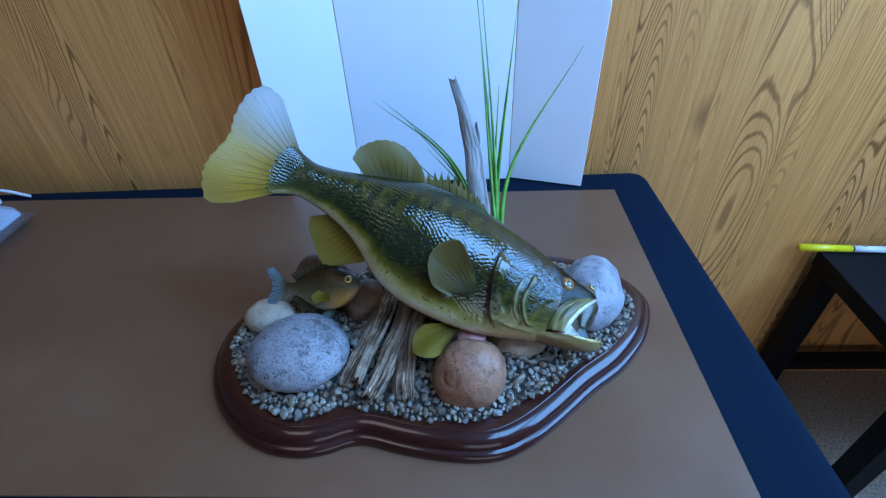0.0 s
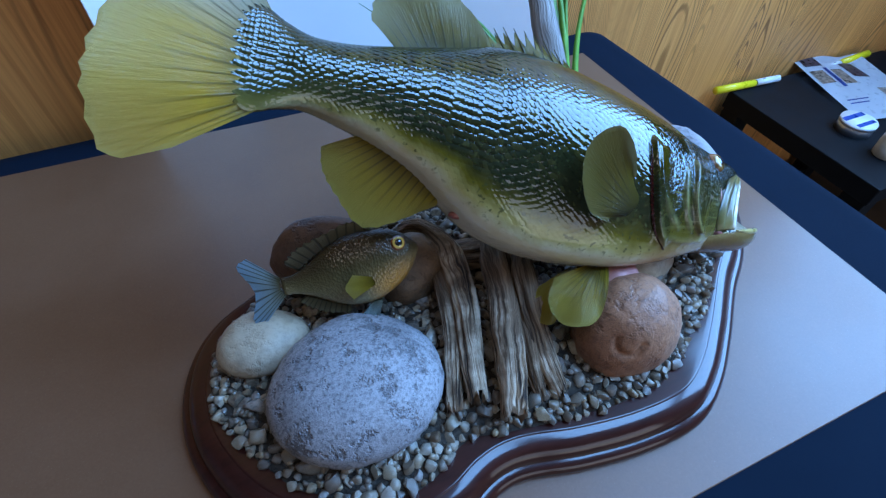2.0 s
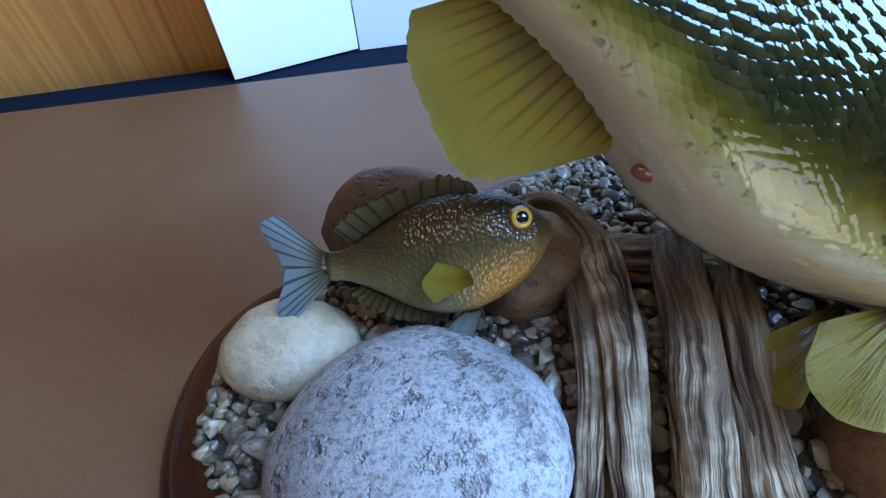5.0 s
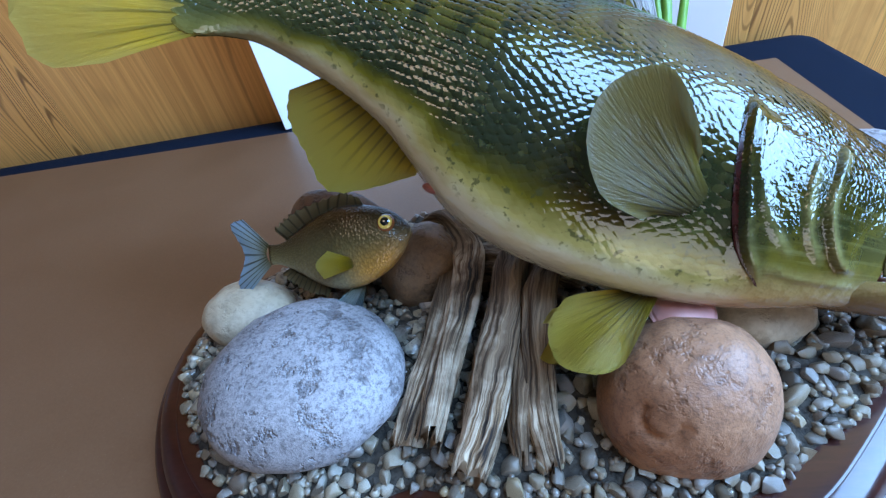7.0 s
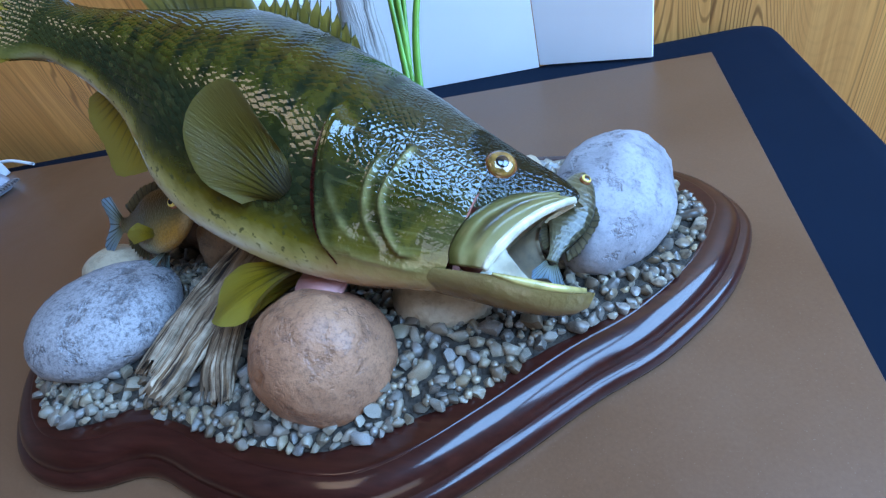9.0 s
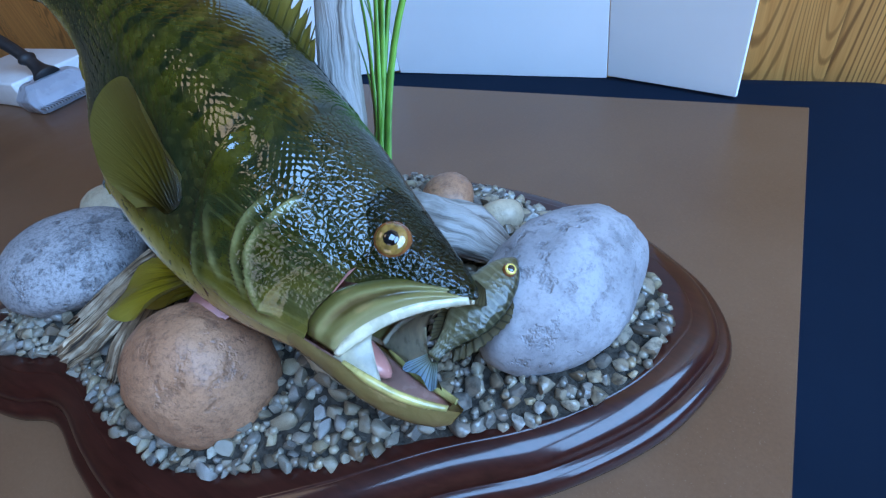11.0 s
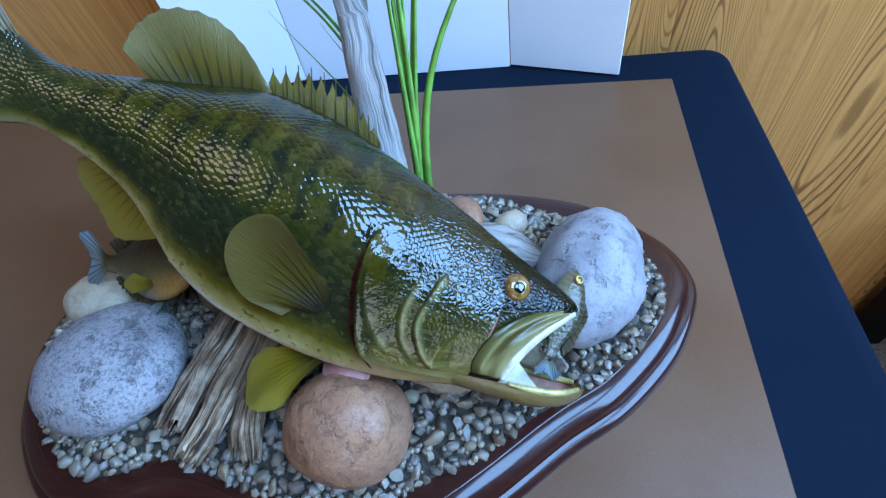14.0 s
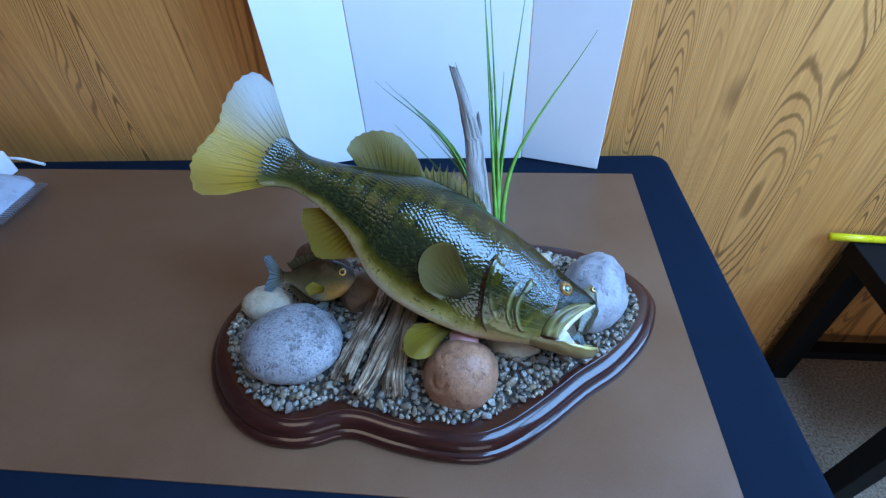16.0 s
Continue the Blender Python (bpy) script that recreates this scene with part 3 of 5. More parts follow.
def slab(name, lo, hi, mat, label, category):
    ob = link(name, box(bmesh.new(), lo, hi), mat, smooth=False)
    return tagged(ob, label, category, kind="structure")


slab("floor", (X0 - 0.1, Y0 - 0.1, -0.1), (X1 + 0.1, Y1 + 0.1, 0.0), M_CARPET, "tan speckled carpet floor", "floor")
bm = bmesh.new()
box(bm, (X0 - 0.1, Y0 - 0.1, CEIL), (SKY[0], Y1 + 0.1, CEIL + 0.1))
box(bm, (SKY[1], Y0 - 0.1, CEIL), (X1 + 0.1, Y1 + 0.1, CEIL + 0.1))
box(bm, (SKY[0], Y0 - 0.1, CEIL), (SKY[1], SKY[2], CEIL + 0.1))
box(bm, (SKY[0], SKY[3], CEIL), (SKY[1], Y1 + 0.1, CEIL + 0.1))
tagged(link("ceiling", bm, M_PAINT, smooth=False), "plain unseen ceiling darkened to cut bounce, with a skylight opening", "ceiling", kind="structure")
slab("wall_north", (X0 - 0.1, Y1, 0.0), (X1 + 0.1, Y1 + 0.1, CEIL), M_WALL, "light brown wood-grain panelled wall", "wall")
bm = bmesh.new()
box(bm, (X0 - 0.1, Y0 - 0.1, 0.0), (FILL_DOOR[0], Y0, CEIL))
box(bm, (FILL_DOOR[1], Y0 - 0.1, 0.0), (X1 + 0.1, Y0, CEIL))
box(bm, (FILL_DOOR[0], Y0 - 0.1, 0.0), (FILL_DOOR[1], Y0, FILL_DOOR[2]))
box(bm, (FILL_DOOR[0], Y0 - 0.1, FILL_DOOR[3]), (FILL_DOOR[1], Y0, CEIL))
tagged(link("wall_south", bm, M_DIMWALL, smooth=False), "unseen wall coloured dark to cut reflections, with a wide opening", "wall", kind="structure")
slab("wall_west", (X0 - 0.1, Y0, 0.0), (X0, Y1, CEIL), M_DIMWALL, "unseen wall coloured dark to cut reflections", "wall")
bm = bmesh.new()
box(bm, (X1, Y0, 0.0), (X1 + 0.1, WIN[0], CEIL))
box(bm, (X1, WIN[1], 0.0), (X1 + 0.1, Y1, CEIL))
box(bm, (X1, WIN[0], 0.0), (X1 + 0.1, WIN[1], WIN[2]))
box(bm, (X1, WIN[0], WIN[3]), (X1 + 0.1, WIN[1], CEIL))
tagged(link("wall_east", bm, M_DIMWALL, smooth=False), "unseen wall coloured dark to cut reflections, with a window opening", "wall", kind="structure")
win = thing("window_1", "wide white-framed window giving daylight", "window", kind="structure")
for n, lo, hi in (("window_frame", (X1 + 0.03, WIN[0], WIN[3] - 0.05), (X1 + 0.08, WIN[1], WIN[3])), ("window_frame", (X1 + 0.03, WIN[0], WIN[2]), (X1 + 0.08, WIN[1], WIN[2] + 0.05)),
                  ("window_frame", (X1 + 0.03, WIN[0], WIN[2] + 0.05), (X1 + 0.08, WIN[0] + 0.05, WIN[3] - 0.05)), ("window_frame", (X1 + 0.03, WIN[1] - 0.05, WIN[2] + 0.05), (X1 + 0.08, WIN[1], WIN[3] - 0.05))):
    part(n, box(bmesh.new(), lo, hi, 0.004), M_GLASSFRAME, win)

# ---- table, cloth, hardboard, folding board ----
TX0, TX1, TY0, TY1 = -1.55, 0.392, 0.150, 0.914
SKEW = Matrix.Translation((0.383, 0.908, 0)) @ Matrix.Rotation(radians(1.6), 4, "Z") @ Matrix.Translation((-0.383, -0.908, 0))


def make_table():
    t = thing("folding_table", "long table hidden under a dark navy cloth", "table", SKEW)
    part("tabletop", box(bmesh.new(), (TX0 + 0.01, TY0 + 0.01, TOP - 0.035), (TX1 - 0.01, TY1 - 0.01, TOP - 0.006), 0.004), M_PAINT, t)
    for x in (TX0 + 0.12, TX1 - 0.12):
        for y in (TY0 + 0.08, TY1 - 0.08):
            part("leg", cyl(bmesh.new(), (x, y, 0.0), (x, y, TOP - 0.034), 0.014), M_RUBBER, t)


def make_cloth():
    """Top sheet with rounded corners and a pleated drop down to the floor."""
    bm = bmesh.new()
    r, out = 0.032, []
    for cx, cy, a0 in ((TX1 - r, TY1 - r, 0), (TX0 + r, TY1 - r, 90), (TX0 + r, TY0 + r, 180), (TX1 - r, TY0 + r, 270)):
        for i in range(9):
            a = radians(a0 + i * 90 / 8)
            out.append(Vector((cx + r * math.cos(a), cy + r * math.sin(a))))
    pts = []
    n = len(out)
    for i in range(n):
        a, b = out[i], out[(i + 1) % n]
        k = max(1, int((b - a).length / 0.02))
        pts += [a.lerp(b, j / k) for j in range(k)]
    rings = []
    mid = Vector(((TX0 + TX1) / 2, (TY0 + TY1) / 2))
    for step, (ins, z) in enumerate(((0.30, TOP), (0.02, TOP), (0.006, TOP - 0.001), (0.0015, TOP - 0.005), (0.0, TOP - 0.012), (-0.004, TOP - 0.10), (-0.008, TOP - 0.3), (-0.010, 0.30), (-0.012, 0.012))):
        moved = inset(pts, ins) if ins < 0.1 else [p.lerp(mid, 0.55) for p in pts]
        ring = []
        for i, p in enumerate(moved):
            wave = 0.0 if step < 4 else (0.006 + 0.012 * min(1.0, (TOP - z) / 0.5)) * noise.noise((p.x * 9, p.y * 9, z * 1.5)) - 0.004
            q = p if p.y > 0.9 else p + (p - mid).normalized() * max(-0.004, wave * (step - 3) / 4 if step > 3 else 0)
            dz = 0.0012 * noise.noise((p.x * 14, p.y * 14, 3.0)) if step == 1 else 0.0
            ring.append((q.x, min(q.y, 0.924), z + dz))
        rings.append(ring)
    vs = grid(bm, rings, closed=True)
    bm.faces.new(vs[0])
    bmesh.ops.recalc_face_normals(bm, faces=bm.faces)
    ob = link("tablecloth", bm, M_CLOTH)
    ob.matrix_world = SKEW
    tagged(ob, "dark navy cloth draped over the long table", "tablecloth")


make_table()
make_cloth()
BX0, BX1, BY0, BY1 = -1.42, 0.311, 0.228, 0.838
bm = box(bmesh.new(), (BX0, BY0, TOP), (BX1, BY1, BOARD), 0.0006, 1)
tagged(link("hardboard_sheet", bm, M_BOARD, smooth=False), "smooth brown hardboard sheet lying on the navy cloth", "board")


def make_trifold():
    t = thing("folding_display_board", "white three-panel folding board standing on the table", "display board")
    pts = [(-0.357, 0.846), (-0.214, 0.888), (0.101, 0.894), (0.247, 0.852)]
    for (x0, y0), (x1, y1) in zip(pts, pts[1:]):
        d = Vector((x1 - x0, y1 - y0, 0))
        part("panel", box(bmesh.new(), (0.0006, 0.0, 0.0), (d.length - 0.0006, 0.0045, 0.72), 0.0006, 1), M_FOAM, t, smooth=False).matrix_local = Matrix.Translation((x0, y0, BOARD if y0 < 0.86 and x1 < -0.2 or x1 > 0.2 else TOP)) @ Matrix.Rotation(math.atan2(d.y, d.x), 4, "Z")
    return t


make_trifold()

# ---- wooden base of the mount ----
BASE_OUT = [(-0.346, 0.43), (-0.338, 0.385), (-0.313, 0.338), (-0.272, 0.298), (-0.232, 0.277), (-0.192, 0.271), (-0.160, 0.276), (-0.136, 0.285), (-0.112, 0.286), (-0.068, 0.275), (-0.015, 0.267),
            (0.036, 0.268), (0.076, 0.285), (0.120, 0.318), (0.165, 0.357), (0.210, 0.391), (0.250, 0.437), (0.271, 0.480), (0.277, 0.512), (0.265, 0.545), (0.240, 0.572), (0.192, 0.604), (0.128, 0.620),
            (0.06, 0.625), (-0.02, 0.619), (-0.10, 0.602), (-0.19, 0.570), (-0.275, 0.534), (-0.315, 0.510), (-0.338, 0.475)]
BASE_TOP = BOARD + 0.027
outline = resample(BASE_OUT, 260)


def make_base():
    """Routed edge: a foot, two beads with a groove between, and a flat top."""
    prof = [(0.003, 0.0), (0.0004, 0.0015), (0.0, 0.0045), (0.0006, 0.0078), (0.0022, 0.0104), (0.0046, 0.0120), (0.0070, 0.0126), (0.0080, 0.0129), (0.0084, 0.0138), (0.0086, 0.0152), (0.0094, 0.0176), (0.0110, 0.0201), (0.0136, 0.0224),
            (0.0168, 0.0243), (0.0204, 0.0256), (0.0236, 0.0262), (0.0244, 0.0263), (0.0248, 0.0269), (0.0262, 0.0270), (0.030, 0.0270)]
    rings = [[(p.x, p.y, BOARD + z) for p in inset(outline, d)] for d, z in prof]
    ob = thing("wooden_base", "dark mahogany wavy-edged lacquered wooden base on the hardboard", "display base")
    for name, a, b in (("lower_bead", 0, 8), ("upper_cove", 7, 17), ("top_board", 16, 20)):
        bm = bmesh.new()
        vs = grid(bm, rings[a:b], closed=True)
        if b == 20:
            bm.faces.new(vs[-1])
        if a == 0:
            bm.faces.new(vs[0][::-1])
        part(name, bm, M_LACQ, ob)


make_base()

# ---- stones ----


def blob(name, c, r, mat, label, yaw=0.0, tilt=0.0, sub=4, rough=0.05, freq=1.4, seed=0.0, egg=0.0, flat=0.0, dent=None):
    """A worn stone: an uneven, egg-shaped ellipsoid."""
    bm = bmesh.new()
    bmesh.ops.create_icosphere(bm, subdivisions=sub, radius=1.0)
    for v in bm.verts:
        p = v.co.copy()
        k = 1 + rough * (noise.noise(p * freq + Vector((seed, 0, 0))) + 0.5 * noise.noise(p * freq * 2.3 + Vector((0, seed, 3)))) + 0.012 * noise.noise(p * 9 + Vector((seed, 1, 1)))
        if dent is not None:
            away = p.normalized() - dent
            ring = away.length
            if away.z < 0.05:
                k -= 0.075 * math.exp(-((ring - 0.22) / 0.05) ** 2)
        p *= k
        p.y *= 1 + egg * p.x
        p.z *= 1 + egg * p.x
        if p.z > 0:
            p.z *= 1 - flat * (p.x**2 + p.y**2) * 0.3
        v.co = Vector((p.x * r[0], p.y * r[1], p.z * r[2]))
    ob = link(name, bm, mat)
    ob.matrix_world = pose(*c, tilt, 0, yaw)
    return tagged(ob, label, "stone", "stones on the wooden base")


ROCKS = [((-0.210, 0.383, 0.808), (0.064, 0.057, 0.033)), ((0.007, 0.351, 0.805), (0.045, 0.040, 0.046)), ((0.180, 0.488, 0.804), (0.043, 0.064, 0.042)), ((-0.267, 0.451, 0.800), (0.036, 0.028, 0.021)),
         ((0.069, 0.549, 0.806), (0.021, 0.024, 0.017)), ((0.114, 0.547, 0.797), (0.018, 0.013, 0.014)), ((-0.135, 0.472, 0.802), (0.034, 0.028, 0.038)), ((-0.198, 0.503, 0.814), (0.050, 0.027, 0.045)), ((0.070, 0.412, 0.793), (0.036, 0.03, 0.025))]
blob("granite_boulder", *ROCKS[0], M_GREY, "large speckled grey granite stone in the gravel", 1.5, rough=0.04, seed=2, egg=0.03)
blob("pink_boulder", *ROCKS[1], M_PINK, "round pinkish tan stone under the big fish", 8.7, rough=0.05, seed=5, sub=5, dent=Vector((-0.62, -0.56, 0.545)).normalized())
blob("pale_boulder", *ROCKS[2], M_BLUE, "pitted pale grey stone beside the fish's head", -17.3, rough=0.09, seed=8, freq=1.7)
blob("cream_stone", *ROCKS[3], M_CREAM, "smooth cream-coloured stone under the small fish's tail", -7, rough=0.05, seed=11, egg=-0.08)
blob("peach_stone", *ROCKS[4], M_PINK, "small peach-coloured stone at the back of the gravel", 20, sub=3, rough=0.08, seed=14)
blob("small_grey_stone", *ROCKS[5], M_CREAM, "small greyish tan stone at the back of the gravel", 38, sub=3, rough=0.08, seed=17)
blob("ochre_stone", *ROCKS[6], M_OCHRE, "dark ochre-brown stone beside the driftwood", 25, rough=0.10, seed=20)
blob("brown_stone", *ROCKS[7], M_BROWN, "dark reddish brown stone behind the small fish", -20, rough=0.08, seed=23)
blob("shadowed_stone", *ROCKS[8], M_CREAM, "dull tan stone under the fish's throat", 0, rough=0.08, seed=26)

# ---- gravel ----
GRAVEL_OUT = [(-0.317, 0.43), (-0.311, 0.405), (-0.279, 0.351), (-0.250, 0.325), (-0.205, 0.306), (-0.175, 0.310), (-0.148, 0.323), (-0.12, 0.318), (-0.088, 0.312), (-0.041, 0.304), (0.008, 0.303), (0.040, 0.312),
              (0.070, 0.329), (0.100, 0.345), (0.130, 0.370), (0.160, 0.391), (0.205, 0.422), (0.236, 0.465), (0.240, 0.510), (0.217, 0.537), (0.180, 0.562), (0.135, 0.580), (0.073, 0.597), (-0.013, 0.594), (-0.10, 0.575),
              (-0.19, 0.545), (-0.27, 0.508), (-0.305, 0.475)]
gpoly = resample(GRAVEL_OUT, 160)


def edge_distance(p):
    return min((p - q).length for q in gpoly)


def bed_height(p):
    d = edge_distance(p)
    return BASE_TOP + 0.0012 + 0.013 * (1 - math.exp(-d / 0.022)) + 0.0025 * noise.noise((p.x * 30, p.y * 30, 0))


def make_gravel():
    bed = thing("gravel_bed", "bed of small glossy tan and grey pebbles on the wooden base", "gravel")
    bm = bmesh.new()
    mid = Vector((-0.04, 0.44))
    rings = []
    for f in (0.0, 0.03, 0.08, 0.16, 0.28, 0.45, 0.65, 0.85, 0.97):
        ring = []
        for i, p in enumerate(gpoly):
            q = p.lerp(mid, f)
            if f == 0.0:
                q = p + (p - mid).normalized() * 0.002 * noise.noise((p.x * 60, p.y * 60, 1))
            ring.append((q.x, q.y, BASE_TOP + 0.0005 if f == 0.0 else bed_height(q)))
        rings.append(ring)
    vs = grid(bm, rings, closed=True)
    bm.faces.new(vs[-1])
    part("grit", bm, M_GRIT, bed, "dark resin grit between the pebbles")
    meshes = []
    rnd = random.Random(4)
    for s in range(15):
        b = bmesh.new()
        bmesh.ops.create_icosphere(b, subdivisions=2, radius=1.0)
        cuts = [(Vector((rnd.gauss(0, 1), rnd.gauss(0, 1), rnd.gauss(0, 1))).normalized(), rnd.uniform(0.40, 0.66)) for _ in range(11)]
        for v in b.verts:
            p = v.co.copy()
            k = 1 + 0.28 * noise.noise(p * 1.3 + Vector((s * 7.1, 0, 0))) + 0.10 * noise.noise(p * 3 + Vector((0, s * 3.3, 0)))
            q = Vector((p.x * k, p.y * k * 0.90, p.z * k * 0.80))
            for nrm, lim in cuts:
                over = q.dot(nrm) - lim
                if over > 0:
                    q -= nrm * over
            v.co = q
        me = bpy.data.meshes.new("pebble")
        b.to_mesh(me)
        b.free()
        me.materials.append(M_PEB)
        me.shade_smooth()
        me.set_sharp_from_angle(angle=radians(46))
        meshes.append(me)
    spots, cells = [], {}
    tries = 0
    while len(spots) < 3200 and tries < 60000:
        tries += 1
        p = Vector((rnd.uniform(-0.32, 0.245), rnd.uniform(0.29, 0.60)))
        if not inside(p, gpoly):
            continue
        under = 0
        for c, r in ROCKS:
            if ((p.x - c[0]) / (r[0] * 0.9))**2 + ((p.y - c[1]) / (r[1] * 0.9))**2 < 1:
                under = 1
        if under:
            continue
        d = edge_distance(p)
        size = rnd.choice((0.0042, 0.0052, 0.006, 0.0064, 0.007, 0.0082, 0.0096)) * (1.0 if d > 0.008 else 0.9)
        cx, cy = int(p.x // 0.016), int(p.y // 0.016)
        near = [e for a in (-1, 0, 1) for b in (-1, 0, 1) for e in cells.get((cx + a, cy + b), ())]
        if any((p - q).length < (size + s) * 0.56 for q, s in near):
            continue
        spots.append((p, size))
        cells.setdefault((cx, cy), []).append((p, size))
    filler = []
    for _ in range(9000):
        p = Vector((rnd.uniform(-0.32, 0.245), rnd.uniform(0.29, 0.60)))
        if len(filler) < 1300 and inside(p, gpoly) and not any(((p.x - c[0]) / (r[0] * 0.9))**2 + ((p.y - c[1]) / (r[1] * 0.9))**2 < 1 for c, r in ROCKS):
            filler.append((p, rnd.uniform(0.0024, 0.0038)))
    spots.sort(key=lambda s: s[0].y)
    rest = bmesh.new()
    for i, (p, size) in enumerate(spots):
        z = bed_height(p) + size * rnd.uniform(-0.15, 0.35)
        m = Matrix.LocRotScale((p.x, p.y, z), Euler((rnd.uniform(-0.5, 0.5), rnd.uniform(-0.5, 0.5), rnd.uniform(0, 6.28))), Vector((size * rnd.uniform(0.9, 1.2), size, size * rnd.uniform(0.8, 1.2))))
        if i < 300:
            ob = new("pebble", meshes[i % 15])
            ob.parent = bed
            ob.matrix_local = m
        else:
            nv = len(rest.verts)
            rest.from_mesh(meshes[i % 15])
            rest.verts.ensure_lookup_table()
            for v in rest.verts[nv:]:
                v.co = m @ v.co
    small = []
    for s in range(5):
        b = bmesh.new()
        bmesh.ops.create_icosphere(b, subdivisions=1, radius=1.0)
        for v in b.verts:
            k = 1 + 0.35 * noise.noise(v.co * 1.4 + Vector((s * 5.3, 1, 0)))
            v.co = Vector((v.co.x * k, v.co.y * k * 0.95, v.co.z * k * 0.85))
        me = bpy.data.meshes.new("grain")
        b.to_mesh(me)
        b.free()
        me.shade_smooth()
        small.append(me)
    for i, (p, size) in enumerate(filler):
        m = Matrix.LocRotScale((p.x, p.y, bed_height(p) + size * rnd.uniform(-0.1, 0.5)), Euler((rnd.uniform(-0.5, 0.5), rnd.uniform(-0.5, 0.5), rnd.uniform(0, 6.28))), Vector((size, size, size)))
        nv = len(rest.verts)
        rest.from_mesh(small[i % 5])
        rest.verts.ensure_lookup_table()
        for v in rest.verts[nv:]:
            v.co = m @ v.co
    ob = part("pebble_rest", rest, M_PEB, bed, "mixed tan and grey pebbles")
    ob["kind"] = "stuff"


make_gravel()

# ---- driftwood ----


def log(name, path, radii, mat, parent, seg=56, rings=80, ribs=9, depth=0.28, seed=0.0, squash=0.75, splinter=0.012):
    """A weathered root: long ribs and grooves round a bent, tapering core, with a ragged end."""
    bm = bmesh.new()
    rows, uvs = [], []
    length = sum((Vector(b) - Vector(a)).length for a, b in zip(path, path[1:]))
    for i in range(rings + 1):
        t = i / rings
        c = along(path, t)
        tan = (along(path, min(1, t + 0.02)) - along(path, max(0, t - 0.02))).normalized()
        up = Vector((0, 0, 1)) if abs(tan.z) < 0.9 else Vector((0, -1, 0))
        side = tan.cross(up).normalized()
        up = side.cross(tan)
        r = spline(t, [k / (len(radii) - 1) for k in range(len(radii))], radii)
        row, uv = [], []
        for j in range(seg + 1):
            a = 6.28318 * j / seg
            ca, sa = math.cos(a), math.sin(a)
            g = 0.55 - 1.9 * abs(noise.noise((ca * ribs * 0.22 + seed, sa * ribs * 0.22, t * length * 11))) + 0.22 * (0.4 - 1.5 * abs(noise.noise((ca * ribs * 0.6, sa * ribs * 0.6 + seed, t * length * 20))))
            lump = 0.6 * noise.noise((ca + seed, sa, t * length * 34)) + 0.25 * noise.noise((ca * 2 + seed, sa * 2, t * length * 80))
            k = r * (1 + depth * g + depth * lump)
            shift = splinter * noise.noise((ca * 3 + seed, sa * 3, 9)) if t > 0.9 else 0.0
            row.append(c + side * ca * k + up * sa * k * squash + tan * shift * (t - 0.9) * 10)
            uv.append((t * length * 10, j / seg))
        rows.append(row)
        uvs.append(uv)
    vs = grid(bm, rows, uvs)
    for row, t in ((vs[0], 0.0), (vs[-1], 1.0)):
        try:
            bm.faces.new(row[:-1])
        except ValueError:
            pass
    bmesh.ops.remove_doubles(bm, verts=bm.verts, dist=1e-5)
    bmesh.ops.recalc_face_normals(bm, faces=bm.faces)
    return part(name, bm, mat, parent)


def make_root():
    t = thing("driftwood_root", "weathered ribbed brown driftwood root leaning on the gravel", "driftwood")
    log("strand", [(-0.130, 0.508, 0.818), (-0.114, 0.492, 0.828), (-0.101, 0.462, 0.818), (-0.112, 0.405, 0.816), (-0.130, 0.342, 0.801)], [0.008, 0.010, 0.0105, 0.0095, 0.007], M_DRIFT, t, seed=1, depth=0.34, ribs=6)
    log("strand", [(-0.112, 0.470, 0.812), (-0.122, 0.420, 0.812), (-0.134, 0.380, 0.806), (-0.148, 0.344, 0.795)], [0.0065, 0.0065, 0.006, 0.005], M_DRIFT, t, seed=12, depth=0.32, ribs=6)
    log("strand", [(-0.062, 0.455, 0.828), (-0.073, 0.432, 0.830), (-0.086, 0.385, 0.820), (-0.100, 0.345, 0.808), (-0.110, 0.321, 0.801)], [0.011, 0.012, 0.0115, 0.0105, 0.0085], M_DRIFT, t, seed=7, depth=0.34, ribs=6)
    log("strand", [(-0.050, 0.430, 0.834), (-0.060, 0.405, 0.832), (-0.066, 0.370, 0.816), (-0.068, 0.345, 0.803), (-0.066, 0.326, 0.790)], [0.008, 0.009, 0.0085, 0.0075, 0.006], M_DRIFT, t, seed=15, depth=0.34, ribs=6)
    log("strand", [(-0.066, 0.40, 0.82), (-0.074, 0.37, 0.812), (-0.080, 0.345, 0.800), (-0.082, 0.330, 0.790)], [0.006, 0.0075, 0.007, 0.004], M_DRIFT, t, seed=19, depth=0.36)
    log("strand", [(-0.135, 0.475, 0.80), (-0.100, 0.470, 0.806), (-0.060, 0.462, 0.806), (-0.02, 0.450, 0.80)], [0.010, 0.014, 0.014, 0.010], M_DRIFT, t, seed=27, depth=0.35)


